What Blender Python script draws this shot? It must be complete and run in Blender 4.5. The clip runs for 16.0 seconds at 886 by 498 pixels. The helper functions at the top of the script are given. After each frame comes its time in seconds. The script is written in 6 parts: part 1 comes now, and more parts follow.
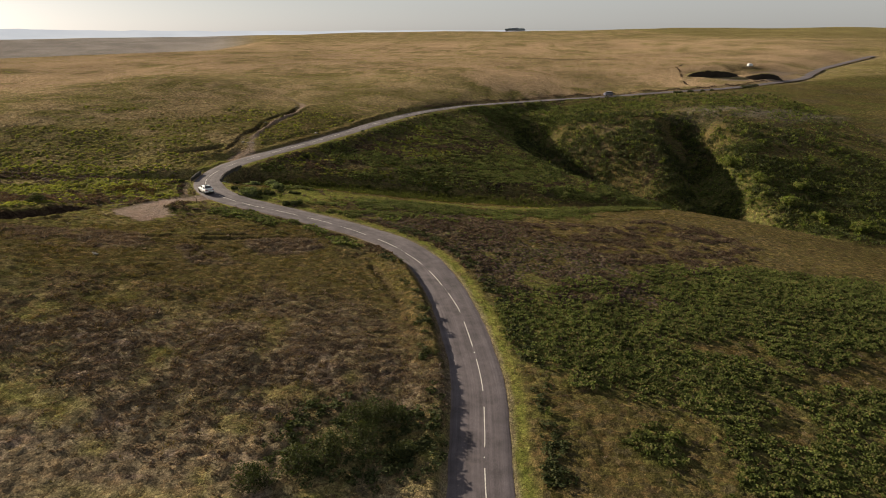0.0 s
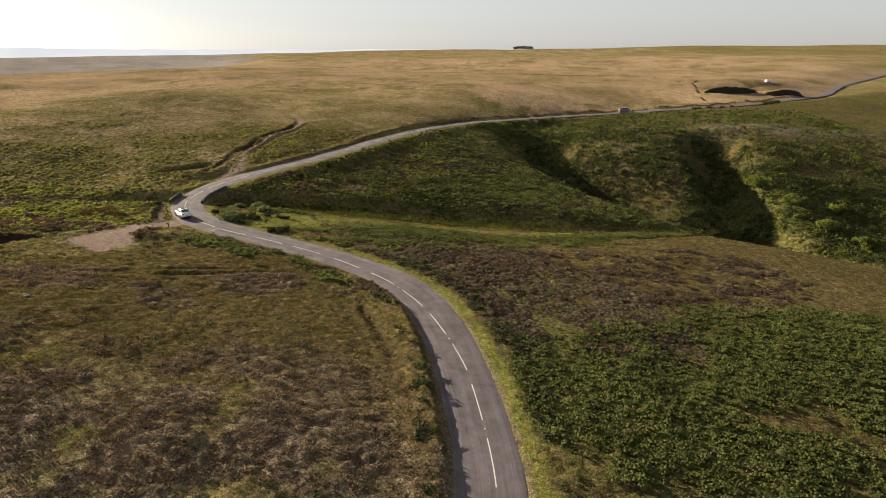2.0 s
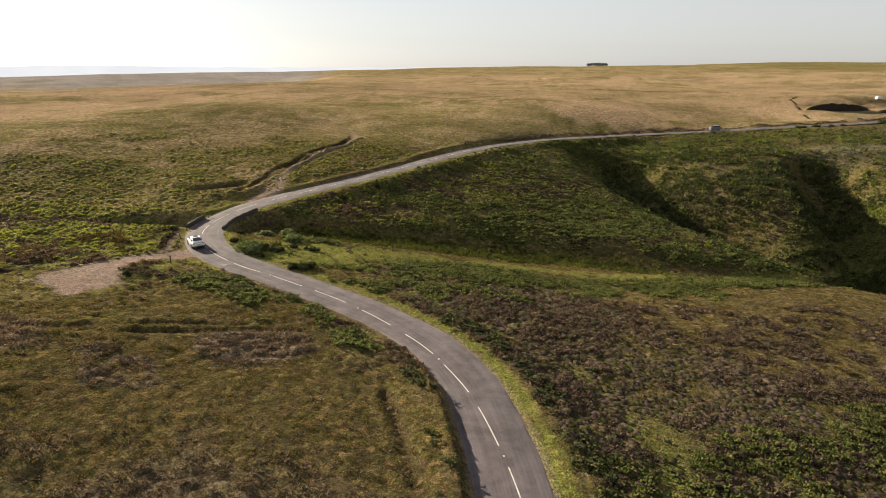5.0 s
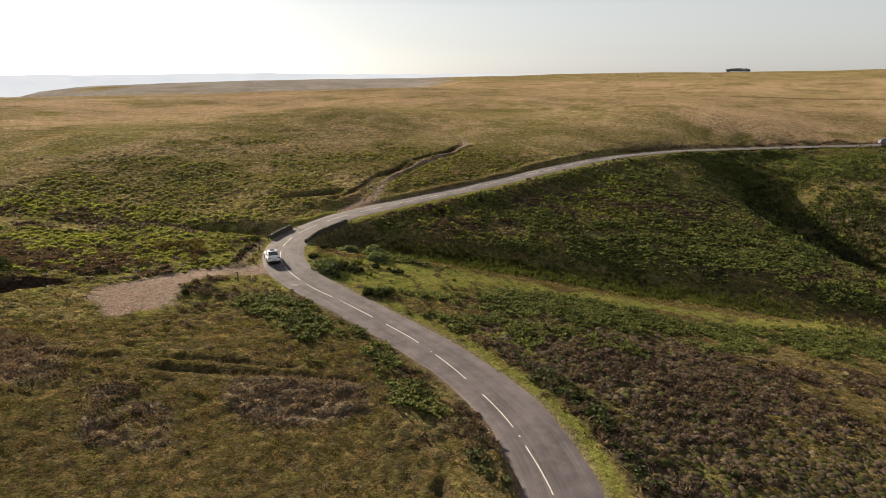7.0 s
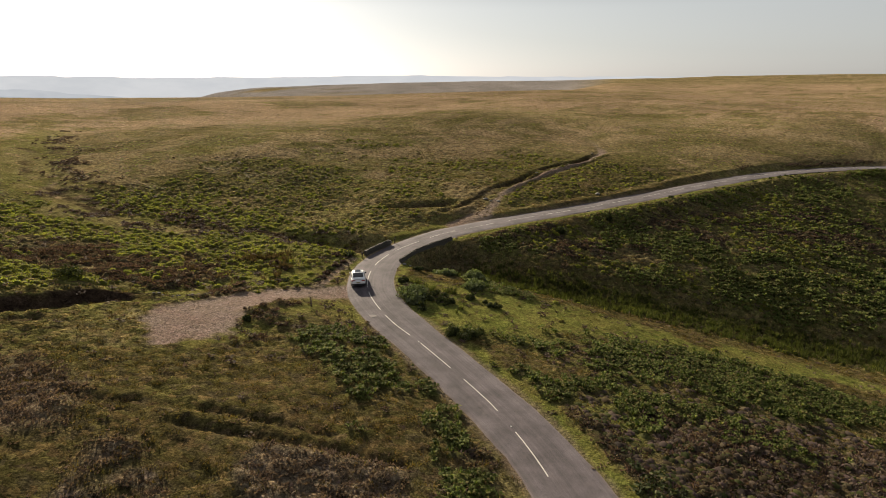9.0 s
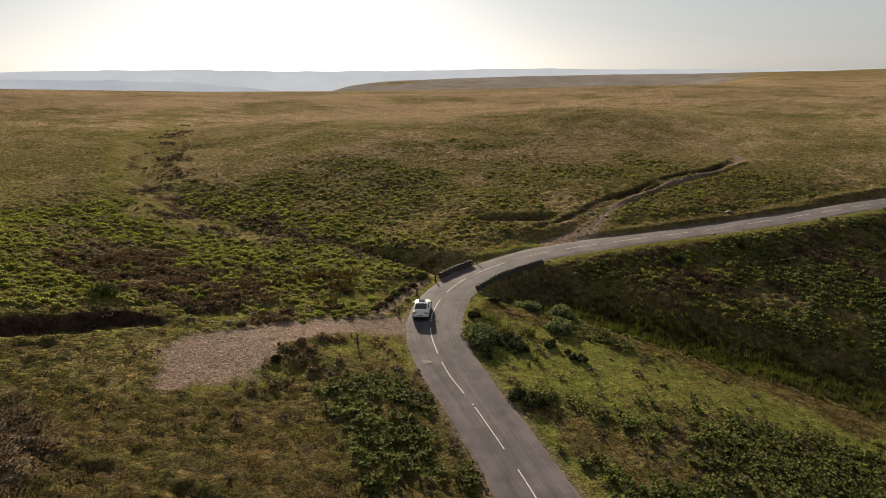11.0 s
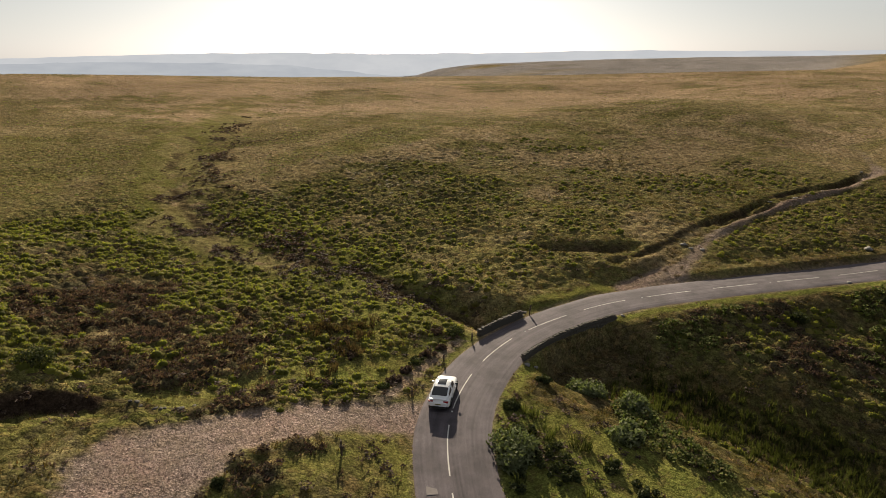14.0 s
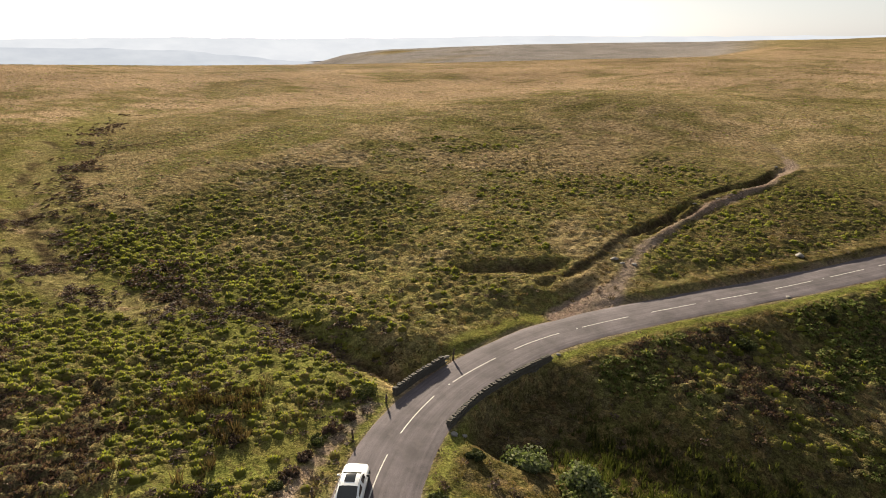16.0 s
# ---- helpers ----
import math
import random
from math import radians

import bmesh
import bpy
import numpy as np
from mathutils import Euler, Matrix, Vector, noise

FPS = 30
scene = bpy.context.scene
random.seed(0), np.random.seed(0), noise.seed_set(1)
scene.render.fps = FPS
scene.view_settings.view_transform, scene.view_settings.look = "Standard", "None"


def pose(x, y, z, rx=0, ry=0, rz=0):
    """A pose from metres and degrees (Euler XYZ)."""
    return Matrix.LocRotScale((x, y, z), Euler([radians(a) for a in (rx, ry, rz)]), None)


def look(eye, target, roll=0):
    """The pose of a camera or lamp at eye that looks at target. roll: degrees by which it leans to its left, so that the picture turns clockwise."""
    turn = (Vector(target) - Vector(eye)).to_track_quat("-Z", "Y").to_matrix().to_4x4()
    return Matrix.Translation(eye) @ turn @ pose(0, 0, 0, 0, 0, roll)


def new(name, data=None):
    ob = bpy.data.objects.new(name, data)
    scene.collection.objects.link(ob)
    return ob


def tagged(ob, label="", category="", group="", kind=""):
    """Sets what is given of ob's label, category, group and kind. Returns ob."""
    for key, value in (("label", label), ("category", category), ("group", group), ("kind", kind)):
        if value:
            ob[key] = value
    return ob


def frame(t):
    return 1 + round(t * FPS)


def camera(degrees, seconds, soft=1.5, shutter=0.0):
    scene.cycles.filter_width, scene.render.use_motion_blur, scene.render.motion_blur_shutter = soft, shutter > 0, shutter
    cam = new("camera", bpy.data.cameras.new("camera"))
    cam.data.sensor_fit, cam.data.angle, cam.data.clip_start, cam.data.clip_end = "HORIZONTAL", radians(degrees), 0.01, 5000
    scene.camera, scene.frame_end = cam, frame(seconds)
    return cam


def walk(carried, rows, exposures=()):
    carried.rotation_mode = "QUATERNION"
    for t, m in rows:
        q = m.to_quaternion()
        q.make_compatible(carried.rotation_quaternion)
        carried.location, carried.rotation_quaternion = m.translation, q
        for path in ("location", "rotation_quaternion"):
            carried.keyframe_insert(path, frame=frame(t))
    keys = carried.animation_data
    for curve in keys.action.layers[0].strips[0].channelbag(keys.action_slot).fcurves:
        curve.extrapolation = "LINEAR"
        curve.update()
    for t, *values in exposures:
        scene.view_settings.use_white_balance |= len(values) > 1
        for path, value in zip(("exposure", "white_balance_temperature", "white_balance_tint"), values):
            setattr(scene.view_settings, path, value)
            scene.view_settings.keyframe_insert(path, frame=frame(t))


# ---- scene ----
# Moorland road seen from a slow low flight. Metres; +y is roughly north, z is up.
cam = camera(70.56, 16.0, soft=0.9)
ROWS = [  # seconds, x, y, z, heading left of north, dip, lean
    (0, -0.00, -0.00, 34.56, -0.00, 19.04, 0.13),
    (0.5, 0.12, 3.89, 34.02, 0.02, 18.51, 0.12),
    (1, 0.17, 7.70, 33.32, 0.07, 17.99, 0.11),
    (1.5, 0.37, 11.57, 32.77, 0.35, 17.74, 0.08),
    (2, 0.47, 15.44, 32.25, 0.73, 17.47, 0.10),
    (2.5, 0.59, 19.23, 31.68, 1.27, 17.21, 0.10),
    (3, 0.77, 23.13, 31.16, 2.02, 16.92, 0.04),
    (3.2, 0.84, 24.68, 30.90, 2.35, 16.76, 0.02),
    (5.3, 0.80, 41.80, 29.34, 8.34, 15.89, 0.12),
    (5.5, 0.87, 43.34, 29.24, 9.37, 15.86, 0.11),
    (6, 1.02, 47.06, 29.00, 12.08, 15.75, 0.08),
    (6.5, 1.02, 50.77, 28.66, 14.96, 15.54, 0.08),
    (7, 1.09, 54.52, 28.40, 18.04, 15.39, 0.04),
    (7.5, 1.04, 58.30, 28.27, 21.34, 15.32, 0.04),
    (8, 0.83, 62.08, 28.15, 24.61, 15.23, 0.04),
    (8.5, 0.49, 65.84, 28.10, 27.78, 15.14, 0.07),
    (9, 0.17, 69.60, 28.26, 31.15, 15.20, 0.05),
    (9.5, -0.34, 73.34, 28.49, 34.34, 15.30, 0.04),
    (9.7, -0.61, 74.86, 28.59, 35.55, 15.35, 0.03),
    (11.8, -5.48, 89.14, 29.24, 46.08, 16.16, -0.17),
    (12, -6.17, 90.42, 29.38, 46.81, 16.28, -0.20),
    (12.5, -7.77, 93.43, 29.85, 48.45, 16.71, -0.22),
    (13, -9.57, 96.36, 30.02, 49.69, 16.79, -0.20),
    (13.5, -11.66, 99.24, 30.45, 50.42, 17.08, -0.19),
    (14, -13.37, 101.71, 30.80, 50.70, 17.28, -0.20),
    (14.5, -15.36, 104.08, 31.20, 49.69, 17.50, -0.20),
    (15, -17.76, 106.45, 31.79, 47.73, 18.03, -0.21),
    (15.5, -19.85, 108.48, 32.08, 45.34, 18.34, -0.16),
    (16, -22.21, 110.50, 32.18, 42.57, 18.57, -0.10),
]
walk(cam, [(t, pose(x, y, z, 90 - dip, 0, yaw) @ pose(0, 0, 0, 0, 0, lean)) for t, x, y, z, yaw, dip, lean in ROWS],
     [(0.0, 1.1), (1.0, 1.3), (2.0, 1.5), (3.0, 1.62), (5.5, 1.6), (9.0, 1.15), (12.5, 0.92), (14.5, 1.08), (15.2, 1.22), (16.0, 1.57)])

# ---- light: low sun ahead and to the left, clear hazy sky ----
SUN_UP, SUN_AZ = 19.0, 145.0          # degrees above the horizon; bearing counted from +x towards +y
sun_way = Vector((math.cos(radians(SUN_AZ)) * math.cos(radians(SUN_UP)), math.sin(radians(SUN_AZ)) * math.cos(radians(SUN_UP)), math.sin(radians(SUN_UP))))
sun_data = bpy.data.lights.new("sun", "SUN")
sun_data.energy, sun_data.angle, sun_data.color = 5.0, radians(0.55), (1.0, 0.85, 0.64)
sun = new("sun", sun_data)
sun.matrix_world = look((0, 0, 300), Vector((0, 0, 300)) - sun_way)
world = bpy.data.worlds.new("sky")
scene.world = world
world.use_nodes = True
wn, wl = world.node_tree.nodes, world.node_tree.links
wn.clear()
sky = wn.new("ShaderNodeTexSky")
sky.sky_type, sky.sun_disc = "NISHITA", False
sky.sun_elevation, sky.sun_rotation = radians(SUN_UP), radians(90 - SUN_AZ)
sky.air_density, sky.dust_density, sky.ozone_density = 1.0, 0.7, 2.0
bg = wn.new("ShaderNodeBackground")
bg.inputs["Strength"].default_value = 0.05
wout = wn.new("ShaderNodeOutputWorld")
milky = wn.new("ShaderNodeHueSaturation")       # thin haze takes the colour out of the sky
milky.inputs["Saturation"].default_value, milky.inputs["Value"].default_value = 0.38, 0.42
wl.new(sky.outputs[0], milky.inputs["Color"])
over = wn.new("ShaderNodeTexCoord")               # bright haze lying along the horizon, all the way round
rise = wn.new("ShaderNodeSeparateXYZ")
wl.new(over.outputs["Generated"], rise.inputs[0])
band = wn.new("ShaderNodeValToRGB")
for e, (at, v) in zip([band.color_ramp.elements[0], band.color_ramp.elements[1], *(band.color_ramp.elements.new(0.5) for _ in range(3))], ((0.0, 0.72), (1.0, 0.0), (0.1, 0.86), (0.17, 0.3), (0.27, 0.02))):
    e.position, e.color = at, (v, v * 0.995, v * 0.98, 1)
wl.new(rise.outputs[2], band.inputs[0])
veil = wn.new("ShaderNodeMix")
veil.data_type, veil.blend_type, veil.inputs[0].default_value = "RGBA", "ADD", 1.0
glow = wn.new("ShaderNodeMix")
glow.data_type, glow.blend_type, glow.inputs[0].default_value = "RGBA", "MULTIPLY", 1.0
wl.new(band.outputs[0], glow.inputs[6])
glow.inputs[7].default_value = (3.1, 3.1, 3.1, 1)
wl.new(milky.outputs[0], veil.inputs[6])
wl.new(glow.outputs[2], veil.inputs[7])
wl.new(veil.outputs[2], bg.inputs["Color"])
wl.new(bg.outputs[0], wout.inputs["Surface"])

# ---- materials ----
def material(name, rough=0.9, metal=0.0, spec=0.3):
    m = bpy.data.materials.new(name)
    m.use_nodes = True
    p = m.node_tree.nodes["Principled BSDF"]
    p.inputs["Roughness"].default_value, p.inputs["Metallic"].default_value = rough, metal
    p.inputs["Specular IOR Level"].default_value = spec
    return m, m.node_tree.nodes, m.node_tree.links, p


def noise_node(n, l, scale, detail=4.0, rough=0.6, co=None, stretch=None):
    t = n.new("ShaderNodeTexNoise")
    t.inputs["Scale"].default_value, t.inputs["Detail"].default_value, t.inputs["Roughness"].default_value = scale, detail, rough
    if co is None:
        co = n.new("ShaderNodeNewGeometry").outputs["Position"]
    if stretch:
        mp = n.new("ShaderNodeMapping")
        mp.inputs["Scale"].default_value = stretch
        l.new(co, mp.inputs["Vector"])
        co = mp.outputs[0]
    l.new(co, t.inputs["Vector"])
    return t.outputs["Fac"]


def ramp(n, l, fac, stops):
    r = n.new("ShaderNodeValToRGB")
    while len(r.color_ramp.elements) < len(stops):
        r.color_ramp.elements.new(0.5)
    for e, (at, c) in zip(r.color_ramp.elements, stops):
        e.position = at
        e.color = (c, c, c, 1) if isinstance(c, (int, float)) else (*c, 1)
    l.new(fac, r.inputs["Fac"])
    return r.outputs["Color"]


def mix(n, l, fac, a, b, how="MIX"):
    m = n.new("ShaderNodeMix")
    m.data_type, m.blend_type = "RGBA", how
    for sock, v in ((m.inputs[0], fac), (m.inputs[6], a), (m.inputs[7], b)):
        if isinstance(v, bpy.types.NodeSocket):
            l.new(v, sock)
        elif isinstance(v, (int, float)):
            sock.default_value = v
        else:
            sock.default_value = (*v, 1)
    return m.outputs[2]


def bump(n, l, p, height, strength, dist):
    b = n.new("ShaderNodeBump")
    b.inputs["Strength"].default_value, b.inputs["Distance"].default_value = strength, dist
    l.new(height, b.inputs["Height"])
    l.new(b.outputs[0], p.inputs["Normal"])


def simple(name, col, rough=0.6, metal=0.0, spec=0.5, var=0.25, scale=8.0, relief=0.0):
    """A plain surface with mottling at two scales."""
    m, n, l, p = material(name, rough, metal, spec)
    co = n.new("ShaderNodeTexCoord").outputs["Object"]
    a, b = noise_node(n, l, scale, 5, 0.6, co), noise_node(n, l, scale * 9, 3, 0.6, co)
    dark, light = tuple(c * (1 - var) for c in col), tuple(min(1, c * (1 + var)) for c in col)
    base = ramp(n, l, a, [(0.3, dark), (0.7, light)])
    l.new(mix(n, l, 0.35, base, ramp(n, l, b, [(0.3, dark), (0.7, light)])), p.inputs["Base Color"])
    if relief:
        bump(n, l, p, b, 0.6, relief)
    return m


def leafy(name, cols, through_col, gloss=0.8, share=0.3, scale=0.22):
    """Leaves and blades: colour by clump and by patch, partly letting light through."""
    m, n, l, p = material(name, gloss, 0, 0.06)
    g = n.new("ShaderNodeNewGeometry")
    r1 = ramp(n, l, g.outputs["Random Per Island"], [(i / max(1, len(cols) - 1), c) for i, c in enumerate(cols)])
    patch = noise_node(n, l, scale, 4, 0.6)
    tint = ramp(n, l, patch, [(0.32, 0.55), (0.68, 1.25)])
    col = mix(n, l, 1.0, r1, tint, "MULTIPLY")
    l.new(col, p.inputs["Base Color"])
    tr = n.new("ShaderNodeBsdfTranslucent")
    l.new(mix(n, l, 1.0, col, through_col, "MULTIPLY"), tr.inputs["Color"])
    ms = n.new("ShaderNodeMixShader")
    ms.inputs[0].default_value = share
    l.new(p.outputs[0], ms.inputs[1])
    l.new(tr.outputs[0], ms.inputs[2])
    l.new(ms.outputs[0], n["Material Output"].inputs["Surface"])
    return m


def ground_material():
    m, n, l, p = material("moor", 1.0, 0, 0.0)
    za, zb, zc = (n.new("ShaderNodeAttribute") for _ in range(3))
    za.attribute_name, zb.attribute_name, zc.attribute_name = "plants", "bare", "dry"
    sa, sb, sc = (n.new("ShaderNodeSeparateColor") for _ in range(3))
    for z, sep in ((za, sa), (zb, sb), (zc, sc)):
        l.new(z.outputs["Color"], sep.inputs[0])
    big, mid, fine, grain = (noise_node(n, l, s, d, 0.62) for s, d in ((0.02, 5), (0.14, 5), (0.9, 7), (5.0, 5)))
    streak = noise_node(n, l, 0.5, 6, 0.68, stretch=(0.4, 1.0, 1.0))
    # rough grass: olive to straw, with browner drifts
    grass = ramp(n, l, fine, [(0.3, (0.08, 0.068, 0.034)), (0.48, (0.175, 0.145, 0.072)), (0.7, (0.28, 0.222, 0.115))])
    grass = mix(n, l, ramp(n, l, mid, [(0.38, 0.0), (0.58, 0.8)]), grass, ramp(n, l, grain, [(0.32, (0.055, 0.056, 0.016)), (0.68, (0.145, 0.142, 0.038))]))
    grass = mix(n, l, ramp(n, l, streak, [(0.5, 0.0), (0.68, 0.6)]), grass, ramp(n, l, grain, [(0.3, (0.12, 0.078, 0.038)), (0.7, (0.24, 0.155, 0.08))]))
    heather = ramp(n, l, fine, [(0.32, (0.084, 0.067, 0.048)), (0.5, (0.138, 0.109, 0.075)), (0.7, (0.205, 0.162, 0.103))])
    heather = mix(n, l, ramp(n, l, streak, [(0.5, 0.0), (0.66, 0.6)]), heather, (0.19, 0.14, 0.125))
    ling = ramp(n, l, fine, [(0.32, (0.022, 0.019, 0.013)), (0.5, (0.058, 0.049, 0.032)), (0.7, (0.115, 0.1, 0.056))])
    bracken = ramp(n, l, fine, [(0.3, (0.022, 0.028, 0.0078)), (0.7, (0.085, 0.1, 0.026))])
    lawn = ramp(n, l, fine, [(0.3, (0.066, 0.076, 0.0187)), (0.7, (0.145, 0.15, 0.0375))])
    russet = ramp(n, l, fine, [(0.3, (0.2, 0.14, 0.082)), (0.7, (0.38, 0.275, 0.175))])
    stone = ramp(n, l, noise_node(n, l, 7.0, 8, 0.8), [(0.36, (0.08, 0.06, 0.05)), (0.5, (0.19, 0.145, 0.122)), (0.64, (0.4, 0.32, 0.28))])
    stone = mix(n, l, ramp(n, l, mid, [(0.44, 0.0), (0.6, 0.5)]), stone, ramp(n, l, grain, [(0.3, (0.15, 0.09, 0.072)), (0.7, (0.31, 0.21, 0.175))]))
    stone = mix(n, l, ramp(n, l, fine, [(0.42, 0.0), (0.62, 0.6)]), stone, (0.15, 0.118, 0.085))
    peat = ramp(n, l, fine, [(0.3, (0.016, 0.011, 0.008)), (0.7, (0.055, 0.038, 0.026))])
    lime = ramp(n, l, fine, [(0.3, (0.046, 0.047, 0.016)), (0.5, (0.09, 0.087, 0.027)), (0.7, (0.155, 0.14, 0.048))])
    sward = ramp(n, l, fine, [(0.3, (0.033, 0.03, 0.011)), (0.5, (0.065, 0.056, 0.02)), (0.7, (0.11, 0.09, 0.034))])
    sward = mix(n, l, ramp(n, l, streak, [(0.46, 0.0), (0.62, 0.55)]), sward, ramp(n, l, grain, [(0.3, (0.042, 0.033, 0.018)), (0.7, (0.105, 0.077, 0.039))]))
    # single tussocks: each its own tone, domed; shade between them painted into colour
    warp = n.new("ShaderNodeVectorMath")
    warp.operation = "MULTIPLY_ADD"
    wob = n.new("ShaderNodeTexNoise")
    wob.inputs["Scale"].default_value, wob.inputs["Detail"].default_value = 2.4, 5.0
    place = n.new("ShaderNodeNewGeometry").outputs["Position"]
    l.new(place, wob.inputs["Vector"])
    l.new(wob.outputs["Color"], warp.inputs[0])
    warp.inputs[1].default_value = (1.0, 1.0, 1.0)
    l.new(place, warp.inputs[2])
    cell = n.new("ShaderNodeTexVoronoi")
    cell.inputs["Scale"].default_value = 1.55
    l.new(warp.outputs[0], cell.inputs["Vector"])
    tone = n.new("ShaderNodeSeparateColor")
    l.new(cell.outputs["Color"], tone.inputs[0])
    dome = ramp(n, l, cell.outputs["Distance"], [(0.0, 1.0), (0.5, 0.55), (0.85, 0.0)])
    col = mix(n, l, zb.outputs["Alpha"], grass, sward)
    # second layer: pale grey for far-hill haze put into colour, and mauve heather
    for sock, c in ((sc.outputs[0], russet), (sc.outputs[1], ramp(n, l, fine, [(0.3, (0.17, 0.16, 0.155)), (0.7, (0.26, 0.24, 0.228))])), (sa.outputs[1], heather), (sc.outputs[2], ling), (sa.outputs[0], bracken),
                    (sb.outputs[1], lime)):
        col = mix(n, l, sock, col, c)
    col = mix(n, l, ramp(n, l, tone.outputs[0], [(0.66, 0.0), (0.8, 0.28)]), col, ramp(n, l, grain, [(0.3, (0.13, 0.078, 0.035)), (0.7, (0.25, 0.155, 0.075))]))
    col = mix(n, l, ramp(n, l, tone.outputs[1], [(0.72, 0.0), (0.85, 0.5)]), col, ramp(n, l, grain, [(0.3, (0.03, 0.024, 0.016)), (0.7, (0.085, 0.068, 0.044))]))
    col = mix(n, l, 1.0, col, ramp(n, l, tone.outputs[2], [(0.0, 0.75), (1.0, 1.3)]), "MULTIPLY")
    # brown-black painted between the domes as their shade, strongest in green tussocks
    gap_shade = mix(n, l, 1.0, ramp(n, l, cell.outputs["Distance"], [(0.5, 0.0), (0.9, 0.5)]), ramp(n, l, sb.outputs[1], [(0.0, 0.12), (0.6, 1.0)]), "MULTIPLY")
    col = mix(n, l, gap_shade, col, (0.045, 0.035, 0.02))
    lawn = mix(n, l, ramp(n, l, tone.outputs[1], [(0.7, 0.0), (0.9, 0.5)]), lawn, (0.085, 0.062, 0.026))
    lawn = mix(n, l, ramp(n, l, mid, [(0.45, 0.0), (0.65, 0.4)]), lawn, ramp(n, l, grain, [(0.3, (0.12, 0.1, 0.03)), (0.7, (0.21, 0.165, 0.06))]))
    for sock, c in ((sa.outputs[2], lawn), (sb.outputs[2], peat), (sb.outputs[0], stone)):
        col = mix(n, l, sock, col, c)
    tuft = noise_node(n, l, 2.7, 5, 0.72)
    col = mix(n, l, 1.0, col, ramp(n, l, noise_node(n, l, 7.5, 3, 0.7, stretch=(1.0, 0.8, 1.0)), [(0.36, 0.6), (0.64, 1.4)]), "MULTIPLY")
    col = mix(n, l, 1.0, col, ramp(n, l, tuft, [(0.36, 0.62), (0.64, 1.38)]), "MULTIPLY")
    col = mix(n, l, 1.0, col, ramp(n, l, big, [(0.35, 0.82), (0.65, 1.18)]), "MULTIPLY")
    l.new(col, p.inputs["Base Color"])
    plain = n.new("ShaderNodeMath")
    plain.operation = "MULTIPLY_ADD"
    l.new(sb.outputs[1], plain.inputs[0])
    plain.inputs[1].default_value, plain.inputs[2].default_value = -0.75, 0.7
    flat = n.new("ShaderNodeMath")
    flat.operation, flat.use_clamp = "ADD", True
    l.new(sa.outputs[2], flat.inputs[0])
    l.new(sb.outputs[0], flat.inputs[1])
    rest = n.new("ShaderNodeMath")
    rest.operation = "MAXIMUM"
    l.new(flat.outputs[0], rest.inputs[0])
    l.new(plain.outputs[0], rest.inputs[1])
    knolls = mix(n, l, ramp(n, l, rest.outputs[0], [(0.0, 0.62), (0.65, 0.1), (1.0, 0.04)]), mix(n, l, 0.35, fine, grain), dome)
    bump(n, l, p, knolls, 1.0, 0.5)
    return m


def asphalt_material():
    m, n, l, p = material("asphalt", 0.92, 0, 0.2)
    base = ramp(n, l, noise_node(n, l, 22, 5, 0.7), [(0.3, (0.054, 0.047, 0.052)), (0.7, (0.134, 0.115, 0.125))])
    worn = ramp(n, l, noise_node(n, l, 0.35, 5, 0.6), [(0.35, 0.72), (0.65, 1.25)])
    col = mix(n, l, 1.0, base, worn, "MULTIPLY")
    uv = n.new("ShaderNodeUVMap")
    sep = n.new("ShaderNodeSeparateXYZ")
    l.new(uv.outputs[0], sep.inputs[0])
    tracks = ramp(n, l, sep.outputs[0], [(0.0, (1.5, 1.38, 1.2)), (0.05, 1.12), (0.17, 1.1), (0.27, 0.86), (0.4, 1.1), (0.5, 0.9), (0.6, 1.1), (0.73, 0.86), (0.84, 1.1), (0.95, 1.12), (1.0, (1.5, 1.38, 1.2))])
    tracks = tracks.node.outputs["Color"]
    col = mix(n, l, 0.8, col, tracks, "MULTIPLY")
    drag = noise_node(n, l, 1.0, 5, 0.65, co=uv.outputs[0], stretch=(22.0, 0.35, 1))
    col = mix(n, l, 1.0, col, ramp(n, l, drag, [(0.3, 0.74), (0.7, 1.24)]), "MULTIPLY")
    blot = noise_node(n, l, 1.3, 6, 0.7)
    col = mix(n, l, ramp(n, l, blot, [(0.5, 0.0), (0.72, 0.5)]), col, (0.142, 0.12, 0.122))
    col = mix(n, l, ramp(n, l, noise_node(n, l, 2.6, 4, 0.6), [(0.58, 0.0), (0.7, 0.4)]), col, (0.056, 0.05, 0.052))
    seam = noise_node(n, l, 1.0, 3, 0.6, co=uv.outputs[0], stretch=(1.5, 0.12, 1))
    col = mix(n, l, ramp(n, l, seam, [(0.6, 0.0), (0.66, 0.45)]), col, (0.06, 0.056, 0.055))
    l.new(col, p.inputs["Base Color"])
    bump(n, l, p, noise_node(n, l, 40, 3, 0.7), 0.5, 0.01)
    return m


# earth toned near black: the quarry face's shade is put into its colour
M_EARTH = simple("bare_earth", (0.035, 0.027, 0.02), 0.95, 0, 0.1, 0.4, 0.4, 0.2)
M_GROUND, M_ROAD = ground_material(), asphalt_material()
M_LINE = simple("line_paint", (0.5, 0.48, 0.45), 0.8, 0, 0.2, 0.4, 3.0)
M_STUD = simple("stud", (0.5, 0.5, 0.48), 0.4)
M_STONE = simple("wall_stone", (0.085, 0.078, 0.068), 0.9, 0, 0.2, 0.4, 2.5, 0.02)
M_RUBBLE = simple("rubble_stone", (0.25, 0.195, 0.165), 0.9, 0, 0.2, 0.35, 3.0, 0.02)
M_ROCK = simple("pale_rock", (0.19, 0.18, 0.165), 0.9, 0, 0.2, 0.3, 2.0, 0.03)
